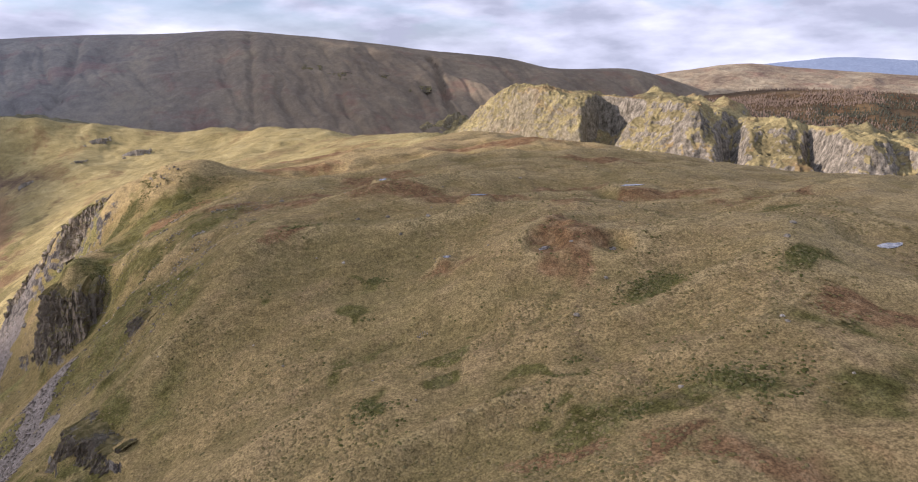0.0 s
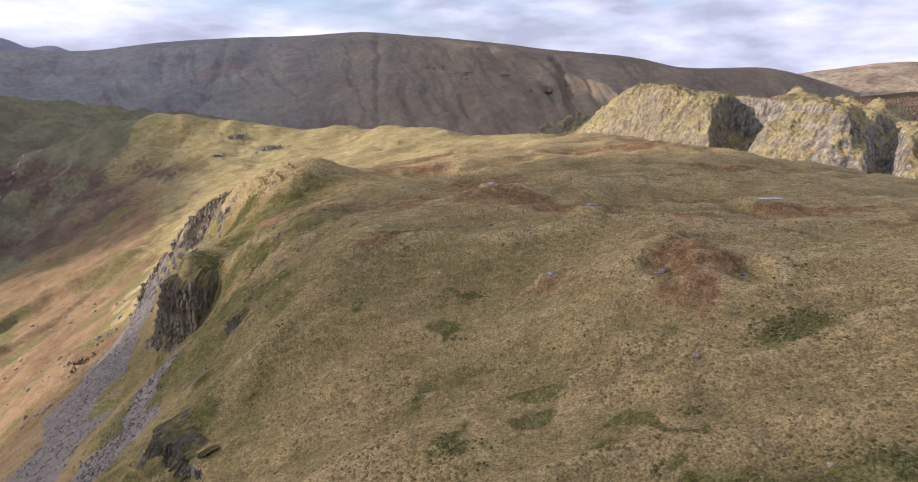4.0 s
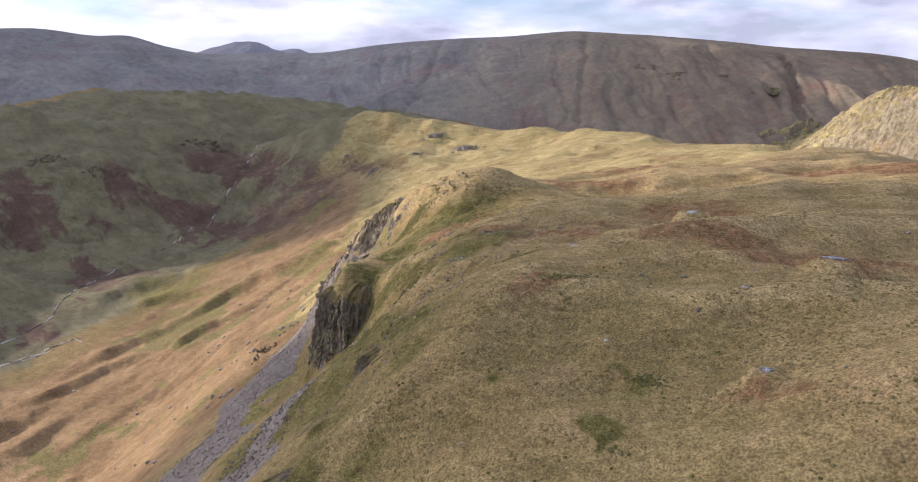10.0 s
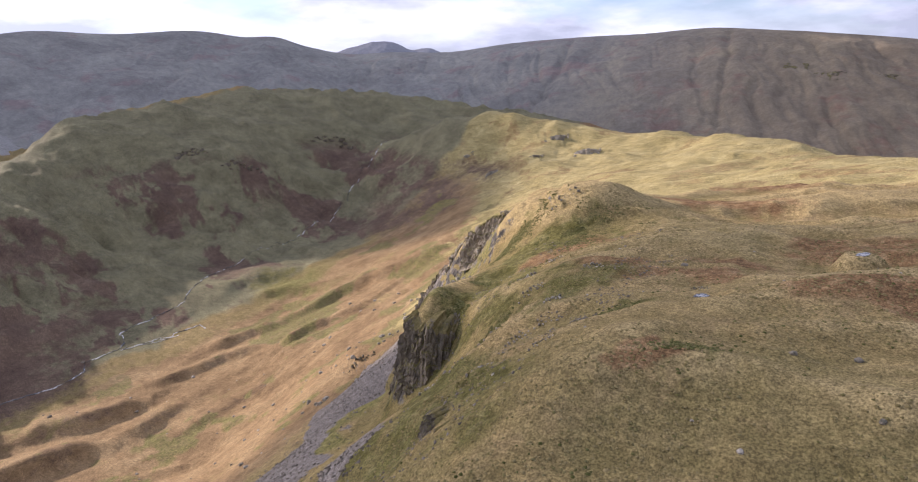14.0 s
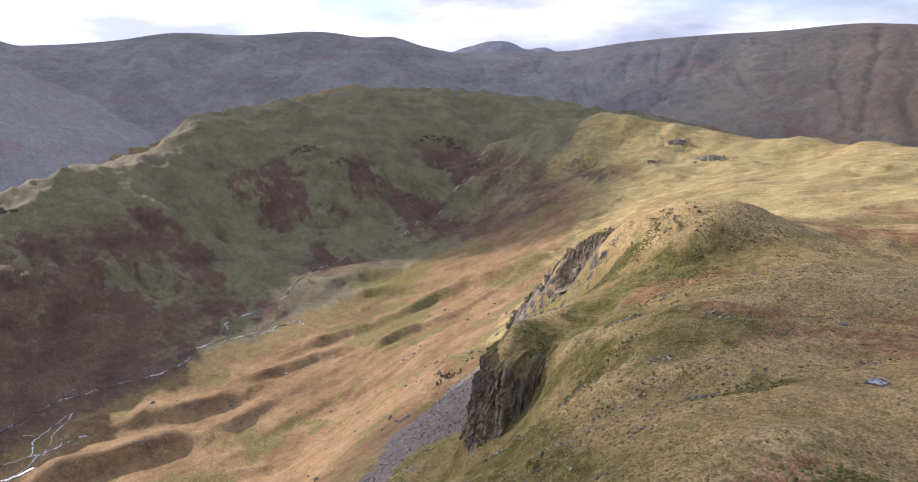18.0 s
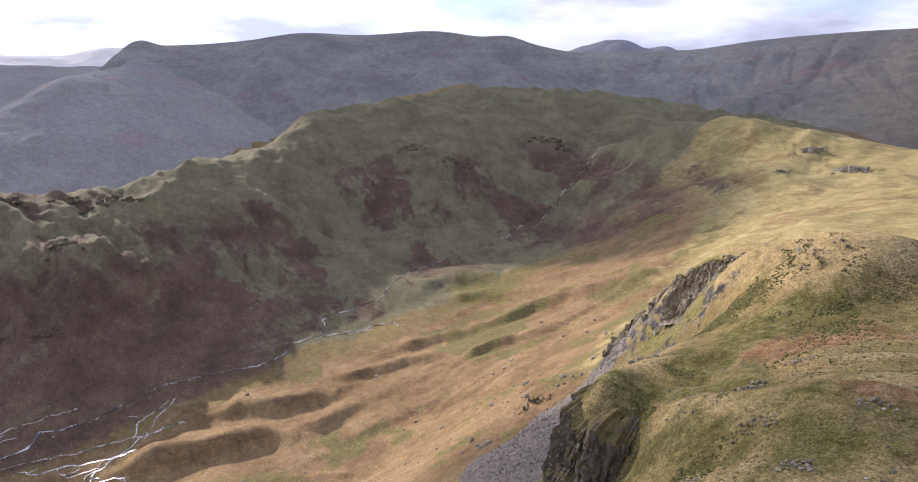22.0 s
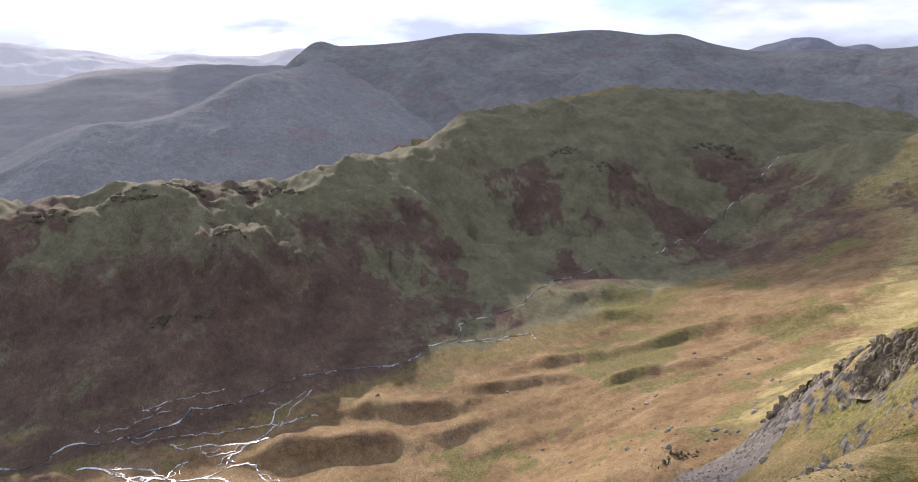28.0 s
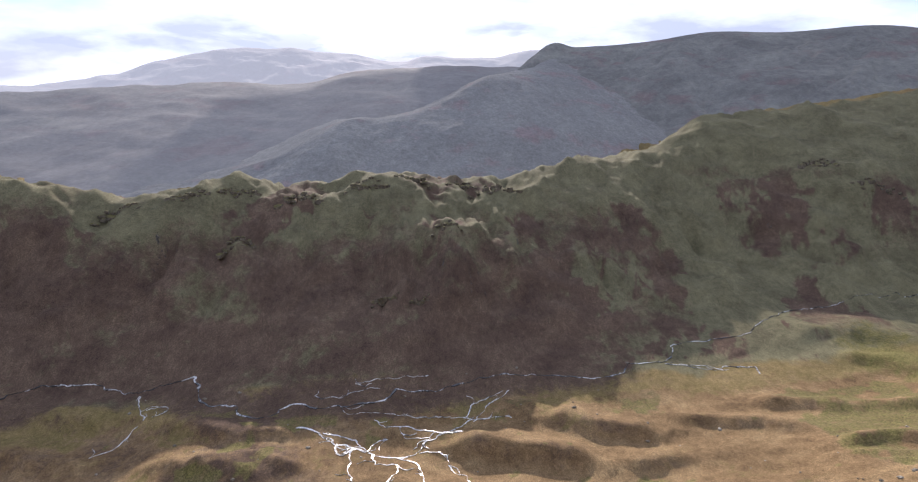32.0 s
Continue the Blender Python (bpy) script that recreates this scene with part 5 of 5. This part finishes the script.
def rock_face(base, rim, rear, seed, parent, rough=1.0, n=90, m=34, material=None):
    """A jointed wall of rock from its foot line up to its rim, with a turf top that runs back into the slope."""
    lo, hi, far = along(base, n), along(rim, n), along(rear, n)
    far[:, 2] = height(far[:, 0] + parent.location.x, far[:, 1] + parent.location.y) - 1.0 - parent.location.z
    v = np.linspace(-0.08, 1, m)[:, None, None]
    co = lo[None] + (hi - lo)[None] * v
    d = np.gradient(lo[:, :2], axis=0)
    d /= np.linalg.norm(d, axis=1)[:, None] + 1e-9
    out = np.stack([d[:, 1], -d[:, 0]], -1)
    s = np.cumsum(np.r_[0, np.linalg.norm(np.diff(lo[:, :2], axis=0), axis=1)])[None, :] + 0 * co[:, :, 0]
    z = co[:, :, 2]
    tall = float(np.mean(hi[:, 2] - lo[:, 2]))
    joint = fbm(s + 0.05 * z, 0.16 * z, 2.6 * rough, 4, 0.6, seed, True)
    ledge = fbm(0.35 * s, z, 3.6 * rough, 4, 0.6, seed + 4)
    bay = fbm(s, 0.3 * z, 9.0 * rough, 2, 0.5, seed + 7)
    push = rough * (0.95 * joint + 1.0 * np.round(2.2 * ledge) / 2.2 + 1.5 * bay) - 0.5 * rough
    push = push * smooth(-0.1, 0.1, v[:, :, 0])
    co[:, :, 0] += out[None, :, 0] * push
    co[:, :, 1] += out[None, :, 1] * push
    co[:, :, 2] += 0.11 * tall * fbm(s, 0 * z, max(3.0 * rough, 0.1 * float(s.max())), 4, 0.6, seed + 9) * smooth(0.3, 1, v[:, :, 0])
    me = grid_mesh("rock_face", co, m, n, material or ROCK)
    me.polygons.foreach_set("use_smooth", np.zeros(len(me.polygons), bool))
    part("rock_face", me, parent)
    k = 16
    u = np.linspace(0, 1, k)[:, None, None]
    top = co[-1][None] + (far - co[-1])[None] * u
    swell = np.sin(math.pi * u[:, :, 0])
    top[:, :, 2] += swell * (0.02 * tall + 0.5 * rough * fbm(top[:, :, 0], top[:, :, 1], 4.0, 3, 0.6, seed + 11))
    part("turf_top", grid_mesh("turf_top", top, k, n, TURF), parent, "mossy grass on top of the rock")


def crag(label, base, rim, rear, seed, rough=1.0, material=None):
    ob = new("crag")
    ob.location = (0, 0, 0)
    tagged(ob, label, "crag", "crags of the near ridge")
    rock_face(base, rim, rear, seed, ob, rough, 150, 64, material)
    return ob


def outcrop(x, y, z, w, h, face, label, seed, name="rock_outcrop", group="rock outcrops", count=12, top=None, size=0.0, run=0.0, rise=0.0, wall=0.0, squat=1.0, shapes=ROCKS):
    """A rock outcrop set into the slope: its foot's middle, width and height of the face, and the way it faces
    (degrees from the x axis). rise lifts the foot along the width."""
    rnd = random.Random(seed)
    base = new(name)
    base.location = (x, y, z)
    tagged(base, label, "crag", group)
    turn = radians(face + 90)
    ca, sa = math.cos(turn), math.sin(turn)
    top = top or z + h
    run = run or 0.75 * h
    for i in range(count):
        f = ((i * 0.618) % 1.0) * 0.95
        u = (((i + 0.5) / count - 0.5) + rnd.uniform(-0.5, 0.5) / count) * w * (1 - 0.25 * f)
        s = (size or 0.26 * h) * rnd.uniform(0.6, 1.25)
        v = f * run + 0.5 * rnd.uniform(-1, 1) * s
        px, py = x + u * ca - v * sa, y + u * sa + v * ca
        foot = z + rise * (u / w + 0.5)
        g = level(px, py)
        line_z = foot + (top - foot) * f ** 0.8
        at = min(max(g - 0.15 * s, line_z - 0.5 * s), g + 0.7 * s)
        ob = part("rock", shapes[rnd.randrange(len(shapes))], base)
        ob.matrix_basis = (pose(px - x, py - y, at - z, rnd.uniform(-14, 6), rnd.uniform(-12, 12), math.degrees(turn) + rnd.uniform(-40, 40))
                           @ Matrix.Diagonal((0.8 * s * rnd.uniform(0.75, 1.2), 0.75 * s, squat * s * rnd.uniform(0.9, 1.5), 1)))
    if wall:
        t = np.linspace(-0.5, 0.5, 7)
        lines = ([], [], [])
        for q in t:
            u, bend = q * w, 0.35 * w * (2 * q) ** 2
            foot = z + rise * (q + 0.5)
            crest = foot + (top - foot) * (1 - 0.95 * (2 * q) ** 2)
            for line, v, up in zip(lines, (bend, bend + 0.25 * h, bend + 0.95 * h), (foot, crest, None)):
                px, py = x + u * ca - v * sa, y + u * sa + v * ca
                line.append((px - x, py - y, (level(px, py) - 0.5 if up is None else up) - z))
        # sunny-ridge faces turned from the sun get paler stone to offset their shade
        rock_face(*lines, seed + 3, base, wall, material=BOULDER if -450 < x < -200 else None)
    return base


# x, y, foot, width, height, facing, pieces, top, rise of the foot, size of a piece
NEAR_CRAGS = [(-50, 158, 193, 7, 3, -62, 14, 196, 1, 0.42, "low rock ribs in tawny grass"),
              (-188, 284, 110, 14, 9, -50, 22, 115, 0, 0.9, "pale rock rib beside the scree"), 
              (-113, 276, 190, 10, 4, -50, 12, 195, 0, 0.9, "lit rocks on the rib crest"), (-97, 271, 200, 9, 3, -55, 12, 204, 0, 0.7, "pale rocks along the knoll edge"), (-106, 214, 168, 10, 8, -50, 14, 178, 0, 1.3, "broken grey steps beside the main crag"), (-97, 216, 181, 8, 4, -45, 10, 186, 0, 0.8, "grey rocks in mossy turf above the main crag"), (-90, 214, 187, 9, 4, -40, 10, 192, 0, 0.7, "mossy rocks beside the green gully"),
              (-64, 166, 186, 10, 3, -58, 15, 190, 1, 0.42, "grey rock ribs in the grass slope"), (-58, 176, 194, 9, 3, -58, 15, 198, 1, 0.42, "grey rock ribs beside the green gully")]
for i, (x, y, z, w, h, face, count, top, rise, size, text) in enumerate(NEAR_CRAGS):
    outcrop(x, y, z, w, h, face, text, 500 + 40 * i, name="rock_outcrop", group="crags of the near ridge", count=count, top=top, size=size, run=0.55 * h, rise=rise, squat=0.75 if h > 5 else 0.55, shapes=ROCKS if h > 5 else PALE_ROCKS)
crag("dark jointed main crag with a turf top", [(-105, 203, 158), (-100, 193.5, 160), (-93, 185, 164.5), (-86.5, 183.5, 169.5), (-79.5, 186.5, 176.5), (-76, 190, 181.5)],
     [(-101, 208, 179.5), (-96.5, 200.5, 183), (-92, 193.5, 185.5), (-86.5, 189.5, 187), (-81.5, 189.3, 187), (-77, 191.5, 185)], [(-93, 219, 0), (-91, 214, 0), (-88, 207, 0), (-84.5, 202, 0), (-81.5, 200, 0), (-78, 197, 0)], 1301, 0.8)
crag("lowest grey fin of the rocky rib", [(-159, 289, 138), (-152, 286, 145), (-147.5, 286.5, 152)], [(-161, 295, 146), (-154, 292.5, 154), (-149, 291, 160)], [(-161, 300, 0), (-154, 298, 0), (-148, 296, 0)], 1361, 0.6, RIB_ROCK)
crag("middle grey fin of the rocky rib with moss", [(-142.5, 282, 155), (-135, 279.5, 162), (-129.5, 279, 170)], [(-143.5, 288.5, 164), (-137, 286, 172.5), (-131.5, 284, 178.5)], [(-143, 294, 0), (-137, 292, 0), (-131, 290, 0)], 1331, 0.65, RIB_ROCK)
crag("tall upper crag of the rib below the grassy knoll", [(-126, 273, 172), (-118, 270.5, 177), (-112, 270, 184.5), (-107, 271, 191)], [(-127, 281.5, 182.5), (-120.5, 279, 189), (-114, 276.5, 193.5), (-108, 274.5, 196.5)], [(-127, 287, 0), (-120, 285, 0), (-113, 282, 0), (-107, 280, 0)], 1391, 0.7, RIB_ROCK)
crag("small dark crag in the grass slope", [(-57, 145, 186.5), (-53, 140, 187.5), (-48.5, 135.5, 191.5)], [(-55, 148, 193), (-51.5, 144, 195), (-47, 138.5, 196.5)], [(-51, 152, 0), (-48, 148, 0), (-43, 142, 0)], 1421, 0.5)
crag("shattered dark crag above purple scree", [(-60, 112, 176), (-57, 105.5, 176.5), (-51, 101.5, 179), (-44, 97.5, 182)], [(-55, 114, 185.5), (-52.5, 109.5, 187), (-47.5, 105, 188), (-41, 101, 188.5)], [(-50, 119, 0), (-47, 114, 0), (-43, 109, 0), (-37, 105, 0)], 1451, 0.6)
RIB_ROCKS = [me.copy() for me in ROCKS[4:]]
for me in RIB_ROCKS:
    me.materials[0] = RIB_ROCK
for i, (x, y, z, w, h, text) in enumerate([(-157, 293, 145, 8, 6, "jagged grey rocks low on the rib"), (-146, 288, 156, 7, 6, "jagged grey rocks on the rib crest"), (-134, 283, 169, 8, 7, "jagged grey rocks on the rib crest"),
                                           (-123, 278, 180, 8, 8, "pale jagged rocks on the upper rib"), (-114, 274.5, 188, 8, 6, "pale jagged rocks on the upper rib"), (-104, 272, 195, 8, 4, "pale rocks at the head of the rib")]):
    outcrop(x, y, z, w, h, -60, text, 1700 + 30 * i, group="crags of the near ridge", count=11, top=z + 0.8 * h, size=0.27 * h, run=0.8 * h, squat=0.75, shapes=RIB_ROCKS)
LOW_ROCKS = [(-74, 251, 207, 9, 3), (-43, 192, 205.5, 5, 2), (-45, 176, 202, 4, 2), (-43, 169, 202, 5, 2), (-36, 166, 206, 3, 1.6), (-47, 165, 199, 5, 2), (-54, 186, 198, 6, 2.2), (-62, 200, 198, 5, 2.5), (9, 104, 204, 2.2, 1.0),
             (-20, 185, 210, 4, 1.2), (-30, 200, 209, 3, 1.0), (-60, 212, 199, 5, 2), (-37, 153, 202, 4, 1.6)]
for i, (x, y, z, w, h) in enumerate(LOW_ROCKS):
    outcrop(x, y, level(x, y) - 0.2, w, 0.6 * h, -65, "low pale rocks breaking through moor grass", 1100 + 20 * i, count=16, size=0.16 * h, run=1.5 * h, squat=0.6, shapes=PALE_ROCKS, group="low rocks on the moor")
FAR_ROCKS = [(-306, 790, 32, 12, -67, "grey crags on the sunny ridge"), (-249, 745, 34, 11, -69, "grey crags on the sunny ridge"), (-346, 700, 18, 9, -61, "grey crags on the sunny ridge"), (-304, 728, 18, 8, -65, "grey crags on the sunny ridge"),
             (-420, 770, 18, 7, -60, "grey crags on the sunny ridge"), (-700, 93, 44, 17, 3, "dark crags along the shaded ridge"), (-722, 139, 40, 13, 0, "dark crags along the shaded ridge"), (-738, 192, 34, 15, -4, "dark crags along the shaded ridge"),
             (-712, 226, 56, 16, -7, "dark crags along the shaded ridge"), (-536, 116, 26, 9, 1, "dark crag low on the shaded face"), (-530, 142, 24, 8, -1, "dark crag low on the shaded face"), (-690, -33, 40, 12, 14, "dark crags along the shaded ridge"),
             (-668, -76, 40, 15, 18, "dark crags along the shaded ridge"), (-612, -19, 30, 14, 15, "dark crags on the shaded face"), (-604, 169, 28, 9, -3, "small crag on the shaded face"), (-676, 29, 44, 16, 9, "dark crags along the shaded ridge"),
             (-711, 832, 60, 18, -46, "dark crag on the valley headwall"), (-697, 642, 52, 14, -38, "dark crag on the valley headwall"), (-750, 604, 38, 18, -34, "dark crag on the valley headwall"), (-640, -130, 40, 14, 22, "dark crags along the shaded ridge")]
for i, (x, y, w, h, face, text) in enumerate(FAR_ROCKS):
    outcrop(x, y, level(x, y) - 0.25 * h, w, 0.7 * h, face, text, 1400 + 40 * i, group="crags across the valley", count=9 if x > -560 else 14, size=(0.22 if x > -560 else 0.34) * h, run=0.9 * h, squat=0.7 if x > -560 else 0.42, wall=0.9 if x > -560 else 0.0, shapes=PALE_ROCKS if x > -450 else ROCKS)

# ---------------------------------------------------------------- boulders, scree and grass


def boulder_mesh(seed):
    bm = bmesh.new()
    bmesh.ops.create_icosphere(bm, subdivisions=2, radius=1.0)
    for v in bm.verts:
        v.co *= 1 + 0.35 * noise.noise(v.co * 1.3 + Vector((seed * 7.1, seed, 0))) + 0.12 * noise.noise(v.co * 3.1 + Vector((0, seed * 3.3, 1)))
        v.co.z *= 0.72
    me = bpy.data.meshes.new("boulder")
    bm.to_mesh(me)
    bm.free()
    me.materials.append(BOULDER)
    return me


ROCK_SHAPES = [boulder_mesh(s) for s in range(1, 8)]


def boulder(x, y, size, label, group, rnd):
    g = float(height(np.array([x], float), np.array([y], float))[0])
    ob = new("boulder", ROCK_SHAPES[rnd.randrange(len(ROCK_SHAPES))])
    ob.matrix_world = pose(x, y, g + 0.12 * size, rnd.uniform(-15, 15), rnd.uniform(-15, 15), rnd.uniform(0, 360)) @ Matrix.Diagonal((size * rnd.uniform(0.8, 1.3), size, size * rnd.uniform(0.8, 1.1), 1))
    tagged(ob, label, "boulder", group)


rnd = random.Random(77)
for k in range(60):
    boulder(rnd.uniform(-55, 80), rnd.uniform(60, 230), rnd.choice((0.2, 0.25, 0.3, 0.4, 0.55)), "pale weathered boulder lying in moor grass", "boulders on the moor", rnd)
for k in range(70):
    boulder(rnd.uniform(-330, -175), rnd.uniform(200, 420), rnd.choice((0.4, 0.5, 0.7, 0.9, 1.3)), "pale boulder on the tawny valley side", "boulders on the valley side", rnd)
for k in range(40):
    boulder(rnd.uniform(-240, -120), rnd.uniform(240, 330), rnd.choice((0.5, 0.7, 1.0, 1.4)), "grey boulder below the crags", "boulders below the crags", rnd)
for k in range(40):
    boulder(rnd.uniform(-480, -340), rnd.uniform(-60, 320), rnd.choice((0.5, 0.7, 0.9, 1.2)), "pale boulder among the moraine mounds", "boulders in the moraine", rnd)


def scatter(name, label, xs, ys, sizes, material, shape, seed, squash=0.7, sink=0.2, category="grass"):
    """Very many small pieces, joined."""
    rng = np.random.default_rng(seed)
    n = len(xs)
    zs = height(xs, ys)
    base, tris = shape
    turn = rng.uniform(0, 2 * math.pi, n)
    jit = 1 + 0.35 * rng.uniform(-1, 1, (n, len(base), 1))
    p = base[None] * jit
    ca, sa = np.cos(turn)[:, None], np.sin(turn)[:, None]
    px = (p[:, :, 0] * ca - p[:, :, 1] * sa) * sizes[:, None] + xs[:, None]
    py = (p[:, :, 0] * sa + p[:, :, 1] * ca) * sizes[:, None] + ys[:, None]
    pz = p[:, :, 2] * sizes[:, None] * squash + zs[:, None] - sink * sizes[:, None]
    co = np.stack([px, py, pz], -1).reshape(-1, 3)
    idx = (tris[None] + (np.arange(n) * len(base))[:, None, None]).reshape(-1, 3)
    me = bpy.data.meshes.new(name)
    me.vertices.add(len(co))
    me.vertices.foreach_set("co", co.astype(np.float32).ravel())
    me.loops.add(idx.size)
    me.loops.foreach_set("vertex_index", idx.ravel().astype(np.int32))
    me.polygons.add(len(idx))
    me.polygons.foreach_set("loop_start", np.arange(0, idx.size, 3, dtype=np.int32))
    me.polygons.foreach_set("loop_total", np.full(len(idx), 3, np.int32))
    me.update(calc_edges=True)
    me.materials.append(material)
    return tagged(new(name, me), label, category, kind="stuff")


ang = np.arange(6) * math.pi / 3
DOME = (np.concatenate([np.stack([np.cos(ang), np.sin(ang), 0 * ang], -1), np.stack([0.62 * np.cos(ang + 0.5), 0.62 * np.sin(ang + 0.5), 0 * ang + 0.7], -1), [[0.1, 0, 1.0]]]),
        np.array([(i, (i + 1) % 6, 6 + i) for i in range(6)] + [((i + 1) % 6, 6 + (i + 1) % 6, 6 + i) for i in range(6)] + [(6 + i, 6 + (i + 1) % 6, 12) for i in range(6)]))
CHUNK = (np.array([(-1, -0.7, 0), (1, -0.8, 0), (0.8, 0.9, 0), (-0.9, 0.7, 0), (-0.5, -0.4, 1.1), (0.6, -0.3, 0.8), (0.3, 0.5, 1.2)], float),
         np.array([(0, 1, 5), (0, 5, 4), (1, 2, 6), (1, 6, 5), (2, 3, 6), (3, 0, 4), (3, 4, 6), (4, 5, 6)]))

rng = np.random.default_rng(5)
n = 70000
tx, ty = rng.uniform(-62, 105, n), 52 + 215 * rng.uniform(0, 1, n) ** 1.25
clump = fbm(tx, ty, 9, 3, 0.6, 601)
keep = clump + rng.uniform(-0.6, 0.6, n) > 0.05
tx, ty = tx[keep], ty[keep]
scatter("moor_grass", "tussocks of bleached moor grass on the ridge", tx, ty, rng.uniform(0.12, 0.34, len(tx)), TUSSOCK, DOME, 611, 0.5, 0.15)
rx, ry = [], []
for px, py, length, width, turn in GREEN_PATCHES:
    k = int(34 * length * width)
    u, v = rng.normal(0, 0.62 * length, k), rng.normal(0, 0.62 * width, k)
    ca, sa = math.cos(radians(turn)), math.sin(radians(turn))
    rx.append(px + u * ca - v * sa)
    ry.append(py + u * sa + v * ca)
k = 5000
rx.append(rng.uniform(-60, 100, k))
ry.append(55 + 190 * rng.uniform(0, 1, k) ** 1.2)
rx, ry = np.concatenate(rx), np.concatenate(ry)
keep = fbm(rx, ry, 14.0, 5, 0.65, 617) > 0.22
rx, ry = rx[keep], ry[keep]
scatter("rushes", "dark green rush and bilberry clumps in wet hollows", rx, ry, rng.uniform(0.12, 0.34, len(rx)), RUSH, DOME, 621, 0.6, 0.1)
sx, sy, ss = [], [], []
for line, wide in zip(SCREES, SCREE_WIDTHS):
    p = along([(a, b, 0) for a, b in line], 200)[:, :2]
    k = int(240 * wide)
    at = p[rng.integers(0, 200, k)]
    sx.append(at[:, 0] + rng.normal(0, 0.55 * wide, k))
    sy.append(at[:, 1] + rng.normal(0, 0.55 * wide, k))
    ss.append(0.10 + 0.36 * rng.uniform(0, 1, k) ** 3)
sx, sy, ss = np.concatenate(sx), np.concatenate(sy), np.concatenate(ss)
scatter("scree", "loose grey-purple scree stones below the crag", sx, sy, ss, STONE, CHUNK, 631, 0.8, 0.15, "scree")
# stones strewn on the rocky slopes
qx, qy = rng.uniform(-78, -30, 4500), rng.uniform(130, 235, 4500)
near = fbm(qx, qy, 14, 3, 0.6, 641) > 0.25
scatter("stones", "scattered grey stones in tawny grass near the crag", qx[near], qy[near], 0.08 + 0.24 * rng.uniform(0, 1, near.sum()) ** 3, STONE, CHUNK, 643, 0.8, 0.2, "stones")

# ---------------------------------------------------------------- plantation on the low hill


def wood(name, label, n, material, seed, at, spread, high):
    """Far trees, joined: each a tapered crown of two tiers on a short stem."""
    rng = np.random.default_rng(seed)
    ob = bpy.data.objects["wooded_hill"]
    me = ob.data
    co = np.empty(len(me.vertices) * 3, np.float32)
    me.vertices.foreach_get("co", co)
    co = co.reshape(-1, 3)
    d = ((co[:, 0] - at[0]) / spread[0]) ** 2 + ((co[:, 1] - at[1]) / spread[1]) ** 2
    pick = np.where(d < 1)[0]
    pick = pick[fbm(co[pick, 0], co[pick, 1], 120, 3, 0.5, seed) + rng.uniform(-0.4, 0.4, len(pick)) > 0]
    pick = rng.choice(pick, min(n, len(pick)), replace=False)
    a = np.arange(6) * math.pi / 3
    base = np.concatenate([np.stack([0.06 * np.cos(a), 0.06 * np.sin(a), 0 * a - 0.05], -1), np.stack([0.24 * np.cos(a), 0.24 * np.sin(a), 0 * a + 0.15], -1),
                           np.stack([0.13 * np.cos(a), 0.13 * np.sin(a), 0 * a + 0.55], -1), [[0, 0, 1.0]]])
    tris = []
    for r in (0, 6, 12):
        for i in range(6):
            j = (i + 1) % 6
            tris += [(r + i, r + j, r + 6 + i), (r + j, r + 6 + j, r + 6 + i)] if r < 12 else [(r + i, r + j, 18)]
    tris = np.array(tris)
    h = rng.uniform(0.7, 1.25, len(pick)) * high
    jit = 1 + 0.25 * rng.uniform(-1, 1, (len(pick), len(base), 1))
    p = base[None] * jit * h[:, None, None] + (co[pick] + rng.uniform(-3, 3, (len(pick), 3)) * (1, 1, 0))[:, None, :]
    verts = p.reshape(-1, 3)
    idx = (tris[None] + (np.arange(len(pick)) * len(base))[:, None, None]).reshape(-1, 3)
    mesh = bpy.data.meshes.new(name)
    mesh.from_pydata(verts.tolist(), [], idx.tolist())
    mesh.materials.append(material)
    tagged(new(name, mesh), label, "trees", kind="stuff")


wood("larches", "russet larch plantation on the low hill", 6500, LARCH, 701, (1000, 1350), (420, 420), 6)
wood("spruces", "dark spruce blocks among the larches", 2200, SPRUCE, 711, (1050, 1230), (300, 300), 6)

# ---------------------------------------------------------------- rock bands on the broad fell
fell = bpy.data.objects["fell"]
fell_co = np.empty(len(fell.data.vertices) * 3, np.float32)
fell.data.vertices.foreach_get("co", fell_co)
fell_co = fell_co.reshape(-1, 3)
for i, (x, y, w, h) in enumerate([(-150, 1720, 70, 26), (-60, 1680, 60, 24), (30, 1700, 60, 22), (130, 1640, 50, 18)]):
    k = np.argmin((fell_co[:, 0] - x) ** 2 + (fell_co[:, 1] - y) ** 2)
    ob = part("crag_band", buttress_mesh(w, 0.7 * w, h * 1.1, 2600 + 17 * i), fell, "dark rock band on the fellside")
    ob.matrix_basis = pose(x, y + 0.2 * w, float(fell_co[k, 2]) - 0.75 * h, -14, 0, 10 * math.sin(i))
